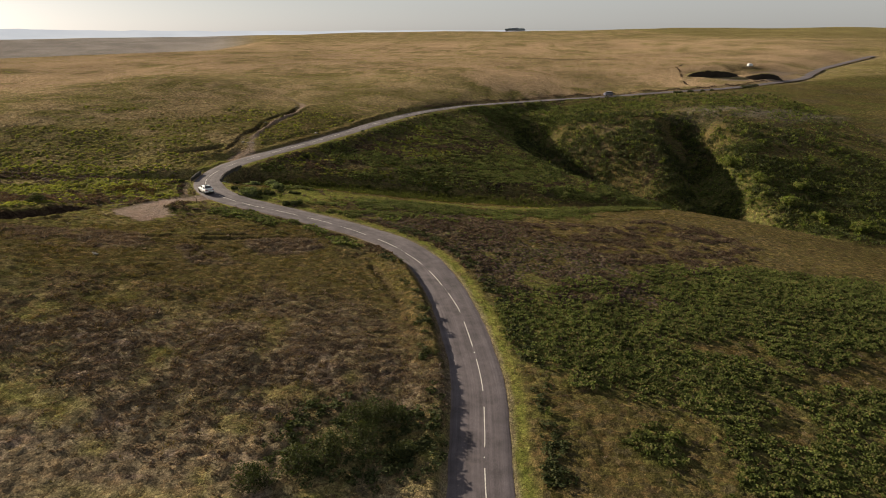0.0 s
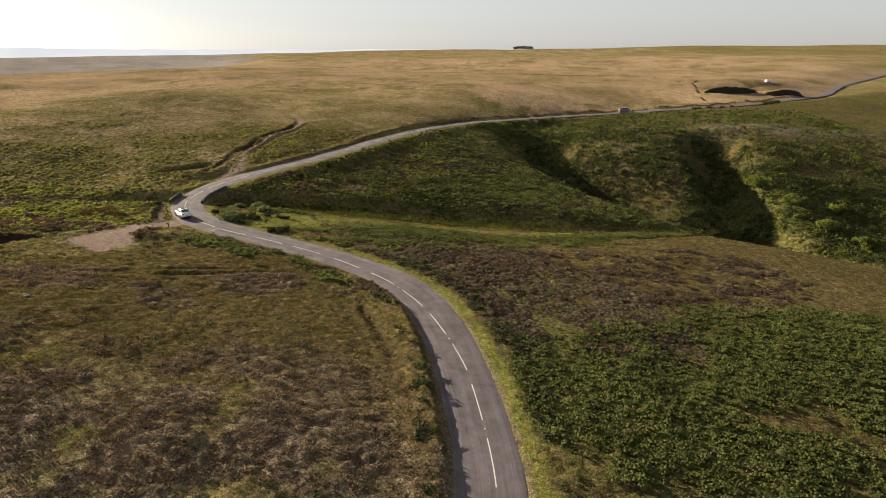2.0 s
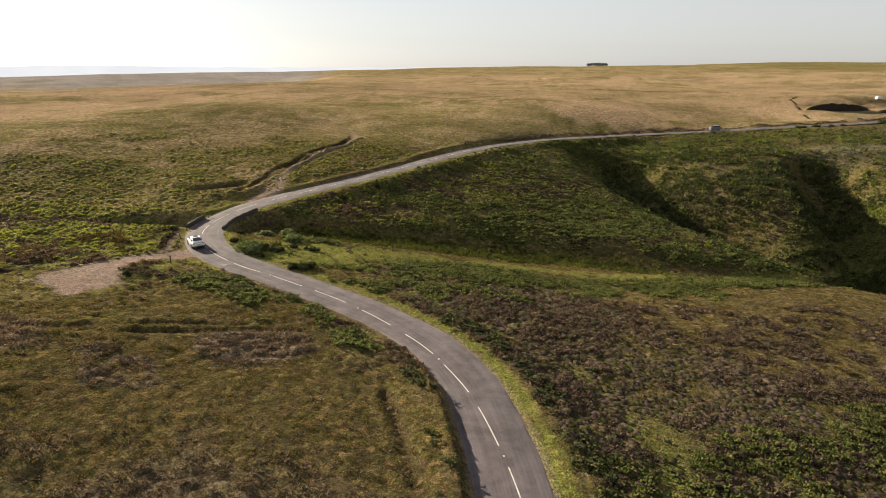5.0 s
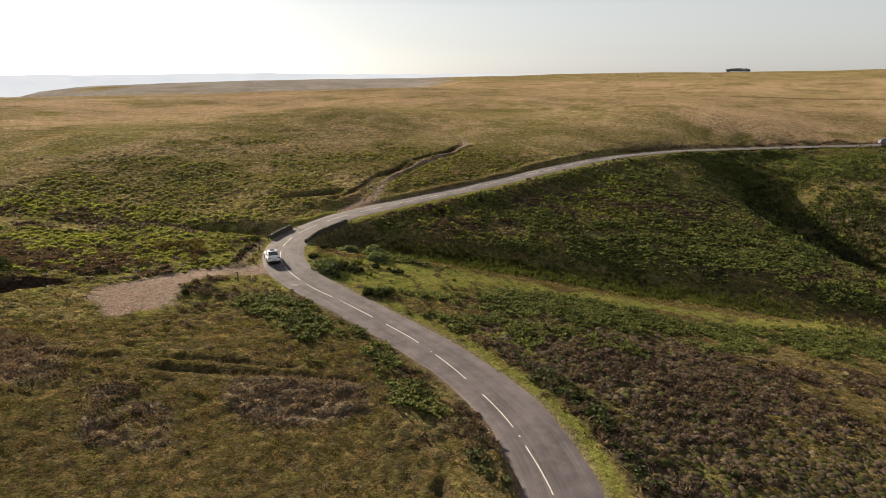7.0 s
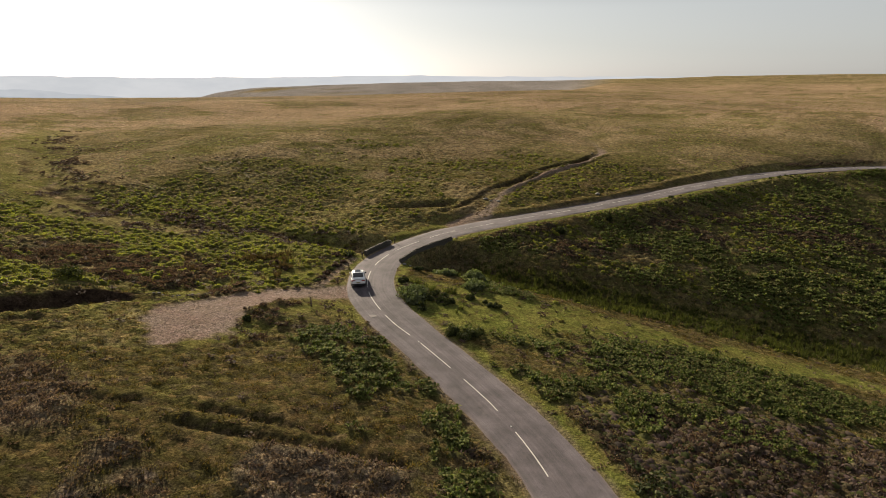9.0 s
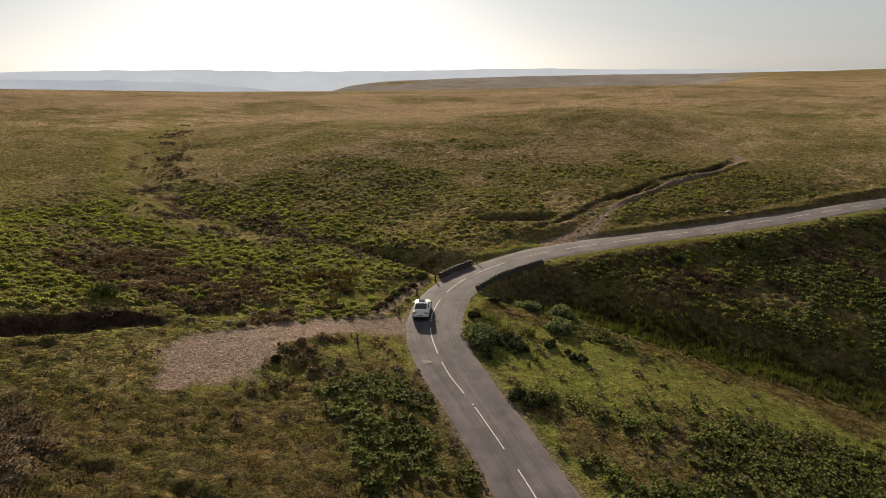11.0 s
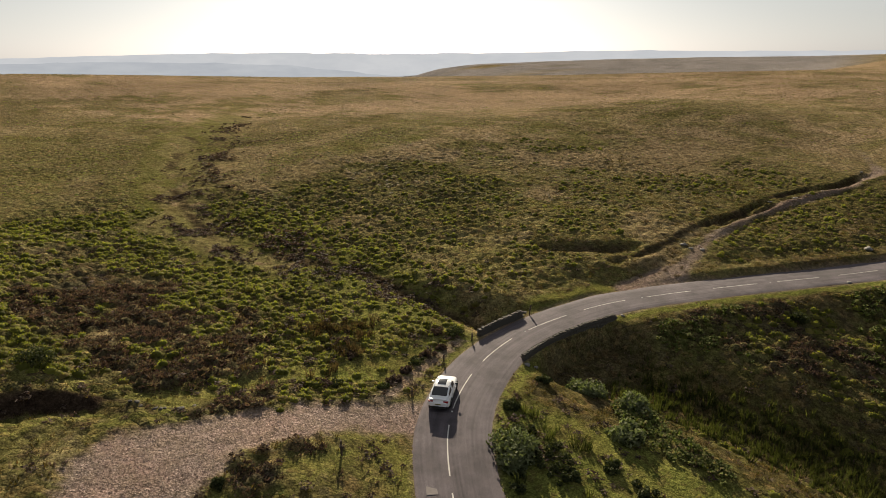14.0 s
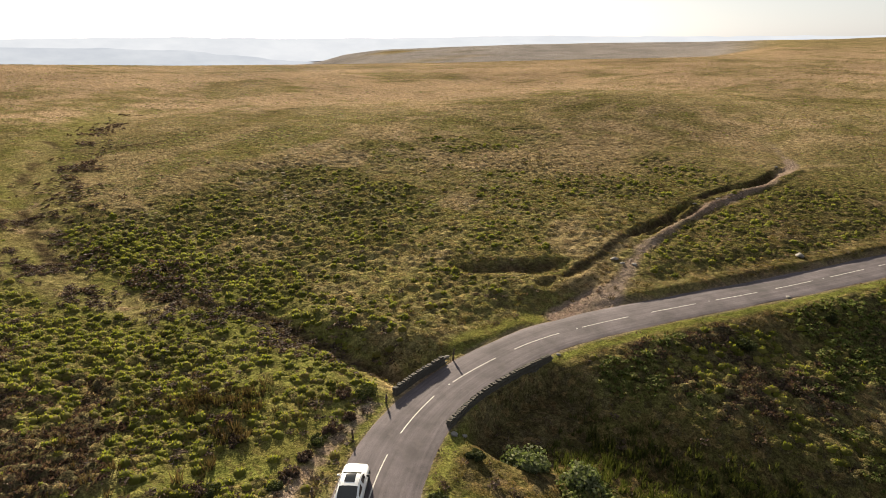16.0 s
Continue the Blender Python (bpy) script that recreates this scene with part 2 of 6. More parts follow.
M_WOOD = simple("weathered_wood", (0.085, 0.062, 0.045), 0.85, 0, 0.2, 0.35, 6.0, 0.01)
M_BARK = simple("bark", (0.07, 0.055, 0.042), 0.9, 0, 0.2, 0.3, 6.0, 0.01)
M_BRACKEN = leafy("bracken_fronds", [(0.06, 0.076, 0.02), (0.105, 0.126, 0.034), (0.155, 0.174, 0.054), (0.19, 0.155, 0.066)], (1.1, 1.3, 0.5), share=0.44)
M_HEATHER = leafy("heather_sprigs", [(0.088, 0.068, 0.05), (0.135, 0.105, 0.076), (0.145, 0.112, 0.1), (0.185, 0.146, 0.092)], (1.2, 1.0, 0.7), share=0.25)
M_LING = leafy("dark_heather_sprigs", [(0.04, 0.031, 0.025), (0.072, 0.055, 0.043), (0.11, 0.076, 0.068), (0.14, 0.112, 0.064)], (1.2, 1.0, 0.7), share=0.25)
M_TUSSOCK = leafy("tussock_blades", [(0.036, 0.032, 0.012), (0.075, 0.063, 0.022), (0.13, 0.098, 0.038), (0.06, 0.062, 0.018), (0.15, 0.098, 0.042)], (1.2, 1.1, 0.6), share=0.35)
M_STRAW = leafy("straw_tussock_blades", [(0.1, 0.085, 0.0391), (0.16, 0.13, 0.0621), (0.25, 0.18, 0.0978), (0.2, 0.13, 0.069)], (1.3, 1.2, 0.6), share=0.45)
M_LIME = leafy("green_tussock_blades", [(0.11, 0.116, 0.026), (0.165, 0.168, 0.038), (0.22, 0.206, 0.055), (0.22, 0.175, 0.065)], (1.1, 1.28, 0.5), share=0.58)
M_RUSH = leafy("rush_stems", [(0.045, 0.038, 0.019), (0.08, 0.062, 0.032), (0.12, 0.088, 0.046)], (1.1, 1.0, 0.6), share=0.3)
M_SEDGE = leafy("sedge_blades", [(0.036, 0.042, 0.014), (0.062, 0.07, 0.022), (0.1, 0.1, 0.034)], (1.1, 1.2, 0.6), share=0.35)
M_GORSE = leafy("gorse_leaves", [(0.028, 0.037, 0.015), (0.052, 0.062, 0.025), (0.088, 0.09, 0.04)], (1.1, 1.2, 0.5), share=0.2, scale=1.0)
M_SALLOW = leafy("sallow_leaves", [(0.09, 0.105, 0.05), (0.145, 0.16, 0.08), (0.21, 0.22, 0.12)], (1.1, 1.3, 0.6), share=0.25, scale=1.0)
# blue-grey crowns: the distance haze is put into their leaf colour
M_HAZETREE = simple("far_wood", (0.25, 0.29, 0.33), 0.9, 0, 0.1, 0.3, 0.05)


# haze painted as glow: the far ridges emit their pale colour
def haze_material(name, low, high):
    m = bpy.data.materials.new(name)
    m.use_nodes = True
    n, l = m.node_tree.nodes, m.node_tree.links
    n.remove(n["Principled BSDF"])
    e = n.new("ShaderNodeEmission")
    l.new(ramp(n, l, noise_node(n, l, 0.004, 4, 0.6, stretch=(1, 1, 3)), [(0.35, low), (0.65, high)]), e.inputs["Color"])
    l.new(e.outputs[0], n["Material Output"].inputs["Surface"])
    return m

# ---- shape of the land ----
def smooth(a, b, x):
    t = np.clip((np.asarray(x, float) - a) / (b - a), 0, 1)
    return t * t * (3 - 2 * t)


def hash01(i, j, seed):
    h = (i.astype(np.int64) * 374761393 + j.astype(np.int64) * 668265263 + seed * 1442695041) & 0xFFFFFFFF
    h = ((h ^ (h >> 13)) * 1274126177) & 0xFFFFFFFF
    return ((h ^ (h >> 16)) & 0xFFFFFF) / float(0xFFFFFF)


def vnoise(x, y, size, seed=0):
    """Smooth value noise, 0 to 1."""
    x, y = np.asarray(x, float) / size, np.asarray(y, float) / size
    i, j = np.floor(x), np.floor(y)
    u, v = x - i, y - j
    u, v = u * u * (3 - 2 * u), v * v * (3 - 2 * v)
    a, b = hash01(i, j, seed), hash01(i + 1, j, seed)
    c, d = hash01(i, j + 1, seed), hash01(i + 1, j + 1, seed)
    return (a * (1 - u) + b * u) * (1 - v) + (c * (1 - u) + d * u) * v


def fbm(x, y, size, seed=0, octaves=4):
    total, amp, norm = 0.0, 1.0, 0.0
    for k in range(octaves):
        total = total + amp * vnoise(x, y, size / 2 ** k, seed + 17 * k)
        norm += amp
        amp *= 0.5
    return total / norm


def domes(x, y, size, seed):
    """Rounded hummocks on a jittered grid: 1 at a hummock's crown, 0 between them."""
    gx, gy = np.floor(x / size), np.floor(y / size)
    best = np.zeros_like(x)
    for a in (-1, 0, 1):
        for b in (-1, 0, 1):
            i, j = gx + a, gy + b
            px = (i + 0.15 + 0.7 * hash01(i, j, seed)) * size
            py = (j + 0.15 + 0.7 * hash01(i, j, seed + 5)) * size
            r = size * (0.35 + 0.4 * hash01(i, j, seed + 9))
            d2 = ((x - px) ** 2 + (y - py) ** 2) / (r * r)
            best = np.maximum(best, np.clip(1 - d2, 0, 1) ** 0.7 * (0.5 + 0.5 * hash01(i, j, seed + 3)))
    return best


def curve_through(points, step):
    """A smooth line through control points (Catmull-Rom), resampled evenly."""
    p = np.array(points, float)
    p = np.vstack([2 * p[0] - p[1], p, 2 * p[-1] - p[-2]])
    out = []
    for k in range(1, len(p) - 2):
        t = np.linspace(0, 1, 24, endpoint=False)[:, None]
        a, b, c, d = p[k - 1], p[k], p[k + 1], p[k + 2]
        out.append(0.5 * (2 * b + (c - a) * t + (2 * a - 5 * b + 4 * c - d) * t ** 2 + (3 * b - a - 3 * c + d) * t ** 3))
    out = np.vstack(out + [p[-2:-1]])
    s = np.concatenate([[0], np.cumsum(np.hypot(*np.diff(out[:, :2], axis=0).T))])
    at = np.arange(0, s[-1], step)
    return at, np.stack([np.interp(at, s, out[:, k]) for k in range(out.shape[1])], 1)


def near_line(x, y, line, reach=30.0):
    """Distance to a line, signed (left of its run is positive), and the index of the nearest sample."""
    dist, idx = np.full(x.shape, 1e3), np.zeros(x.shape, int)
    lo, hi = line[:, :2].min(0) - reach, line[:, :2].max(0) + reach
    box = np.where((x > lo[0]) & (x < hi[0]) & (y > lo[1]) & (y < hi[1]))[0]
    coarse = line[::12, :2]
    for c in np.array_split(box, max(1, len(box) // 20000)):
        if not len(c):
            continue
        dc = ((x[c][:, None] - coarse[:, 0]) ** 2 + (y[c][:, None] - coarse[:, 1]) ** 2).min(1)
        c = c[dc < (reach + 8) ** 2]
        if not len(c):
            continue
        d2 = (x[c][:, None] - line[:, 0]) ** 2 + (y[c][:, None] - line[:, 1]) ** 2
        k = d2.argmin(1)
        k2 = np.clip(k, 1, len(line) - 2)
        run = line[k2 + 1, :2] - line[k2 - 1, :2]
        run = run / np.hypot(run[:, 0], run[:, 1])[:, None]
        off = run[:, 0] * (y[c] - line[k, 1]) - run[:, 1] * (x[c] - line[k, 0])
        dist[c] = np.sqrt(d2[np.arange(len(c)), k]) * np.where(off >= 0, 1, -1)
        idx[c] = k
    return dist, idx


# road: x, y, height of the centre line, from behind the start to the far hill
ROAD = [(1.5, -60, -5.5), (2.2, -20, -4.4), (2.8, 15, -3.5), (3.3, 44, -2.4), (3.7, 52, -2.0), (3.8, 61, -1.5), (2.2, 74, -0.8), (0, 85, -0.5),
        (-3.2, 95, -0.3), (-8, 103, -0.1), (-15.5, 110.5, 0), (-24, 116.3, 0.3), (-34, 122, 0.8), (-42, 126.5, 1.2)]
ROAD += [(-48.3, 131.5, 1.5), (-53, 138.5, 1.6), (-55.6, 146, 1.6), (-56.2, 153.5, 1.7), (-55.2, 161.5, 1.9), (-52.2, 169.5, 2.1), (-46.7, 180, 2.5),
         (-39.2, 194, 2.9), (-30.7, 211, 3.5), (-21.8, 232, 3.9), (-10.5, 256, 4.1)]
ROAD += [(7, 280, 4.0), (29, 298, 3.8), (54, 312.5, 3.9), (85, 323, 4.7), (116, 331, 6.1), (150, 345, 6.8), (188, 375, 7.2), (227, 411, 7.5),
         (252, 446, 8.2), (278, 481, 9.5), (316, 524, 11.0), (402, 614, 15.0)]
road_s, road_line = curve_through(ROAD, 0.75)
HALF = 2.95                             # half the road's width
STREAM = [(-175, 152, 10), (-147, 139, 7.3), (-124, 134, 5.4), (-103, 133, 4.0), (-84, 143, 2.2), (-74, 145, 1.2), (-64, 147.5, -0.2), (-56, 150, -1.2),
          (-46, 152.5, -1.7), (-33, 155, -3.1), (-18, 160, -5.2), (0, 166, -8.6), (17, 170, -10.6), (45, 171, -13.6), (66, 167, -16.2), (95, 164, -20), (145, 158, -26)]
_, stream_line = curve_through(STREAM, 1.5)
GULLY_A = [(36, 262, -2), (44, 242, -7), (54, 224, -14), (66, 209, -19), (80, 194, -21), (90, 178, -22)]
GULLY_B = [(97, 252, 1), (94, 232, -8), (92.5, 214, -16), (93, 198, -20.5), (96, 176, -22)]
gully_lines = [curve_through(g, 1.5)[1] for g in (GULLY_A, GULLY_B)]
TRACK = [(-54.5, 168.5, 2.1), (-55, 173, 2.5), (-55.3, 178.5, 3.1), (-57.2, 187.6, 4.2), (-58.0, 203, 5.6), (-57.6, 216, 6.4), (-55.5, 229, 6.9), (-54.8, 241, 7.3),
         (-56, 254, 8.0), (-65, 270, 10), (-78, 287, 13), (-96, 304, 15), (-125, 326, 18)]
_, track_line = curve_through(TRACK, 1.0)
HAG = [(-62.5, 173, 0), (-61.6, 180, 0), (-61.6, 188, 0), (-61.4, 200, 0), (-61.4, 215.6, 0), (-60.2, 226, 0), (-57.4, 235, 0), (-56.4, 248, 0)]
_, hag_line = curve_through(HAG, 1.0)
HAG_IN = [(-59.6, 196, 0), (-59.2, 203, 0), (-58.8, 210, 0), (-58.9, 217, 0), (-57.4, 222, 0)]
_, hagin_line = curve_through(HAG_IN, 1.0)
BANK_W = [(-61.6, 110.0, 0), (-63.6, 107.6, 0), (-64.9, 104.8, 0), (-65.2, 101.0, 0), (-66.2, 97.0, 0), (-68.4, 91, 0), (-73, 80, 0)]
BANK_LOW = [(-60.8, 102.4, 0), (-61.4, 99.2, 0), (-62.5, 96.4, 0), (-64.2, 92, 0)]
_, low_line = curve_through(BANK_LOW, 1.0)
_, bank_line = curve_through(BANK_W, 1.0)
BANK_N = [(-71.6, 171.2, 0), (-68.6, 174.6, 0), (-65.0, 178.4, 0)]
_, bankn_line = curve_through(BANK_N, 1.0)
RUT_A = [(-46, 92.4, 0), (-41.1, 94.3, 0), (-37.5, 95.8, 0), (-33.8, 97.6, 0), (-30.1, 99.4, 0), (-25.9, 100.8, 0), (-22.4, 102.3, 0)]
RUT_B = [(-48, 92, 0), (-43.9, 94.4, 0), (-40.7, 96.4, 0), (-37.4, 98.4, 0), (-33.3, 100.1, 0), (-29, 101.6, 0)]
RUT_C = [(-11.2, 92, 0), (-7.2, 82.5, 0), (-4.2, 72.5, 0), (-2.9, 67.4, 0), (-1.7, 61, 0), (-1.3, 55, 0)]
rut_lines = [curve_through(r, 1.0)[1] for r in (RUT_A, RUT_B, RUT_C)]
GRAVEL = [(-51.0, 128.8, 2.6), (-53.2, 125.6, 2.0), (-54.2, 122.4, 2.0), (-55.5, 115.9, 2.3), (-54.7, 111.2, 4.0), (-53.6, 107.6, 4.4), (-52.6, 105.2, 3.0), (-52.0, 103.8, 1.4)]   # x, y, half width
_, gravel_line = curve_through(GRAVEL, 0.8)

DITCHES = [([(-122, 217), (-104, 231.7), (-92, 244.5), (-78, 259)], 0.6, 0.5), ([(-182, 154), (-168, 154), (-165, 163), (-165, 174)], 1.0, 0.8),
           ([(-166, 192), (-179, 208), (-188, 228), (-190, 269), (-188, 333)], 0.8, 0.7), ([(-61.5, 192.5), (-68, 206.6), (-75.7, 224.8), (-83.4, 243.6)], 0.45, 0.35), ([(-59.4, 197.5), (-64.3, 210.5), (-71.5, 228.7)], 0.45, 0.35)]   # points, half width, how bare

BASE = (-3.51, -0.03071, 0.04384)
HILLS = [(60, 190, 45, -10.4), (160, 150, 45, -9.2), (-20, 170, 28, -3.7), (40, 290, 28, -6.0), (-80, 70, 28, 8.1), (-220, 110, 45, 2.0), (-80, 130, 28, -2.6),
         (180, 70, 70, -10.5), (-120, 290, 28, 4.6), (20, 350, 34, 3.4), (80, 330, 28, -3.0), (0, 230, 28, -2.4), (180, 190, 45, -7.1), (20, 150, 28, -4.3),
         (100, 170, 28, -6.2), (-180, 30, 70, 4.5), (40, 230, 28, -4.2), (-220, 330, 70, -3.6), (-80, 250, 28, -2.2), (120, 190, 28, -4.3), (120, 250, 28, 1.6),
         (180, 150, 28, -5.3), (46, 150, 18, 2.6), (82, 146, 22, 3.6), (-140, 210, 28, 2.5), (-100, 170, 28, -1.2)]
# far land: heights at six ranges from (-40, 150), by bearing left of north
FAR_R = [260, 430, 850, 1500, 2300, 4900]
FAR = [(-180, [-8, -8, -8, -8, -8, -8]), (-75, [-8, -6, 10, 30, 10, 0]), (-37, [11, 15, 29, 48, 25, 0]), (-20, [11, 15, 26, 44, 22, 0]), (-6, [13, 16, 23, 38, 14, 0]),
       (5, [14, 16, 23, 35, 12, 0]), (15, [15, 18.5, 24, 28, 5, 0]), (20, [15, 19.5, 10, 24, 0, -10]), (26, [15, 18.5, -2, 22, 0, -30]), (36, [14.5, 16.5, -9, 19, -8, -40]),
       (43, [14, 15, -11, 14, -30, -90]), (48, [14, 14.8, -12, 8, -40, -100]), (52, [13.8, 14.6, -18, -4, -60, -110]), (56, [13.6, 14.6, -30, -45, -90, -120]), (68, [13.2, 15.2, -40, -90, -110, -120]),
       (78, [13, 17.5, -36, -90, -110, -120]), (90, [14, 20.5, -30, -90, -110, -120]), (150, [6, 4, -10, -20, -20, -20]), (180, [-8, -8, -8, -8, -8, -8])]


def land(x, y):
    """The broad land without road, banks and stream."""
    z = BASE[0] + BASE[1] * x + BASE[2] * y
    for cx, cy, r, h in HILLS:
        z = z + h * np.exp(-((x - cx) ** 2 + (y - cy) ** 2) / (2 * r * r))
    dx, dy = x + 40, y - 150
    rr, az = np.hypot(dx, dy), np.degrees(np.arctan2(-dx, dy))
    az = az + 6 * (fbm(x, y, 260, 5) - 0.5) * smooth(500, 900, rr)
    knots = np.array([f[1] for f in FAR], float)
    bearing = [f[0] for f in FAR]
    cols = [np.interp(az, bearing, knots[:, k]) for k in range(6)]
    zf = cols[0]
    for k in range(5):
        zf = zf + (cols[k + 1] - cols[k]) * smooth(FAR_R[k], FAR_R[k + 1], rr)
    zf = zf + (fbm(x, y, 180, 9) - 0.5) * 6 * smooth(500, 1200, rr)
    w = smooth(250, 380, rr)
    return z * (1 - w) + zf * w


def ground_height(x, y):
    """Height of the ground, and the masks that the plants and the colours use."""
    z = land(x, y)
    near = smooth(420, 250, np.hypot(x + 30, y - 140))
    z = z + (fbm(x, y, 30, 3) - 0.5) * 1.3 * near + (fbm(x, y, 9, 21, 3) - 0.5) * 0.5 * near
    # stream cut and side gully
    ds, ks = near_line(x, y, stream_line, 22)
    east = smooth(-66, -40, x)
    wid = 2.6 + 3.2 * east + 3.6 * smooth(-40, 0, x)
    cut = np.exp(-(ds / wid) ** 2) * (ds < 900) * (1 - 0.6 * smooth(-68, -84, x))
    z = z * (1 - cut) + np.minimum(stream_line[ks, 2], z) * cut
    # deep hollow under the bridge's downstream wall
    hol = blob(x, y, -48.6, 151.2, 5.6, 6.4, 12) * (x > -54)
    z = z * (1 - hol) + np.minimum(z, -1.3) * hol
    gcut = np.zeros_like(x)
    for g, w_g in zip(gully_lines, (13.0, 9.0)):
        dg, kg = near_line(x, y, g, 30)
        c = np.exp(-(np.abs(dg) / w_g) ** 2.6) * (np.abs(dg) < 900)
        z = z * (1 - c) + np.minimum(g[kg, 2] - 8.0, z) * c
        gcut = np.maximum(gcut, c)
    # old quarry beside the far road
    qx, qy = (x - 190) * 0.79 + (y - 430) * 0.61, -(x - 190) * 0.61 + (y - 430) * 0.79
    qn = fbm(x, y, 14, 77) * 5
    q = smooth(50, 44, np.abs(qx) + qn * 0.6) * smooth(-17, -6, qy + qn * 0.3) * smooth(13, 10.5, qy + qn * 0.5)
    q = q * (1 - 0.9 * smooth(4.5, 2.0, np.abs(qx - 6 + qn)))
    z = z - 2.0 * q
    # peat banks: a step with its low side to the south and east
    da, _ = near_line(x, y, bank_line, 14)
    worn = smooth(0.3, 0.62, fbm(x, y, 6, 91))
    step = da + 0.9 * (fbm(x, y, 4, 92) - 0.5)
    z = z + ((0.5 + 0.4 * worn) * smooth(-0.3, -1.2, step) * smooth(-12, -4, step) - 0.5 * smooth(1.6, 0.5, np.abs(step - 0.3))) * (np.abs(da) < 12) * smooth(80, 90, y) * smooth(110, 105.5, y)
    dl, _ = near_line(x, y, low_line, 8)
    z = z - 0.65 * worn * smooth(1.2, 0.4, np.abs(dl + 1.0 * (fbm(x, y, 4, 94) - 0.5))) * (np.abs(dl) < 7)
    dn, _ = near_line(x, y, bankn_line, 8)
    z = z - 0.65 * smooth(3.0, 0.4, np.abs(dn + 1.3 + 3.0 * (fbm(x, y, 5, 95) - 0.5))) * (np.abs(dn) < 7)
    dh, _ = near_line(x, y, hag_line, 10)
    z = z - (0.15 + 0.75 * worn) * smooth(1.1, 0.2, np.abs(dh + 0.9 + 1.6 * (fbm(x, y, 5, 93) - 0.5))) * (np.abs(dh) < 7) + 0.5 * smooth(1.6, 0, np.abs(dh + 3.4)) * (np.abs(dh) < 7)
    di, _ = near_line(x, y, hagin_line, 8)
    z = z - 0.7 * worn * smooth(0.9, 0.3, np.abs(di + 0.9 * (fbm(x, y, 4, 96) - 0.5))) * (np.abs(di) < 6)
    dt, kt = near_line(x, y, track_line, 10)
    tw = smooth(3.0, 1.2, np.abs(dt))
    z = z - 0.3 * tw * smooth(165, 178, y)
    ruts = np.zeros_like(x)
    for deep, r in zip((1.2, 1.2, 3.0), rut_lines):
        dr, _ = near_line(x, y, r, 6)
        m = smooth(0.45 + 0.2 * deep, 0.1, np.abs(dr)) * smooth(0.25, 0.5, fbm(x, y, 4, 45))
        ruts = np.maximum(ruts, m)
        z = z - 0.23 * deep * m + 0.08 * smooth(1.0, 0.1, np.abs(np.abs(dr) - 1.3))
    # gravel pull-in
    dgv, kgv = near_line(x, y, gravel_line, 12)
    edge = (fbm(x, y, 3.0, 41) - 0.5) * 2.4
    grav = smooth(0.8, -0.6, np.abs(dgv) - gravel_line[kgv, 2] + edge + 1.3 * (fbm(x, y, 0.9, 43, 2) - 0.5))
    # road bed with verges; banks on its left past the bridge and at the start
    dr, kr = near_line(x, y, road_line, 26)
    rz, rs = road_line[kr, 2], road_s[kr]
    ad = np.abs(dr)
    drop = np.where(dr < 0, 0.012, 0.0) * (ad - HALF)
    sink = 0.10 + 0.7 * smooth(225, 320, y) + 0.6 * smooth(380, 450, y)
    bed = rz - sink * smooth(HALF + 0.5 + 1.5 * smooth(225, 320, y), HALF - 0.2, ad) - drop
    ruffle = 0.7 + 0.6 * fbm(x, y, 7, 61)
    open_side = np.clip(smooth(9, 5, np.hypot(x + 56, y - 171.5)) + smooth(9, 5, np.hypot(x + 53, y - 127)), 0, 1)
    left_bank = (1 - open_side) * smooth(HALF + 0.15, HALF + 1.05, dr) * smooth(HALF + 6.5, HALF + 2.0, dr) * (dr > 0)
    past = smooth(170, 182, y) * (x > -62) * smooth(232, 212, y)
    wide = smooth(HALF + 0.6, HALF + 3.2, dr) * smooth(HALF + 12, HALF + 5, dr) * (dr > 0) * smooth(212, 232, y)
    start = smooth(103, 92, y)
    bed = bed + left_bank * ruffle * (0.65 * past + 0.8 * start) + 1.3 * wide
    bed = bed + left_bank * ruffle * 0.25 * smooth(153, 156, y) * smooth(168.5, 165.5, y) * (x < -50)
    far_off = smooth(330, 430, y)
    reach = 7.5 + 3 * start + 14 * far_off
    w = smooth(HALF + reach, HALF + 0.9 + 8 * far_off, ad)
    at_bridge = smooth(10, 5, np.abs(y - 150)) * (np.abs(x + 56) < 20)
    w = np.where(at_bridge > 0, w * (1 - at_bridge) + at_bridge * smooth(HALF + 1.5, HALF + 0.7, ad), w)
    z = z * (1 - w) + bed * w
    z = np.where(ad < HALF + 1.0, np.minimum(z, bed + 0.35 * smooth(HALF, HALF + 1.0, ad)), z)
    # the track climbs gently from its mouth on the road
    tm = smooth(5.0, 2.2, np.abs(dt)) * smooth(200, 184, y) * smooth(HALF + 0.2, HALF + 1.6, ad)
    z = z * (1 - tm) + (track_line[kt, 2] - 0.15) * tm
    return z, dict(road=dr, s=rs, stream=ds, cut=cut, gully=gcut, quarry=q, hag=dh, hagin=di, bank=da, low=dl, bankn=dn, track=dt, ruts=ruts, gravel=grav, edge=edge, near=near)


def blob(x, y, cx, cy, rx, ry, turn=0.0):
    c, s = math.cos(radians(turn)), math.sin(radians(turn))
    u, v = ((x - cx) * c + (y - cy) * s) / rx, (-(x - cx) * s + (y - cy) * c) / ry
    return smooth(1.25, 0.75, np.hypot(u, v))


def along(x, y, pts, width):
    d, _ = near_line(x, y, curve_through([(*p, 0) for p in pts], 1.5)[1], width + 6)
    return smooth(width * 1.3, width * 0.6, np.abs(d))

FLUSH = [(-67, 140), (-79, 143), (-90, 138), (-100, 132), (-117, 131), (-139, 136), (-160, 145), (-181, 154), (-216, 179)]


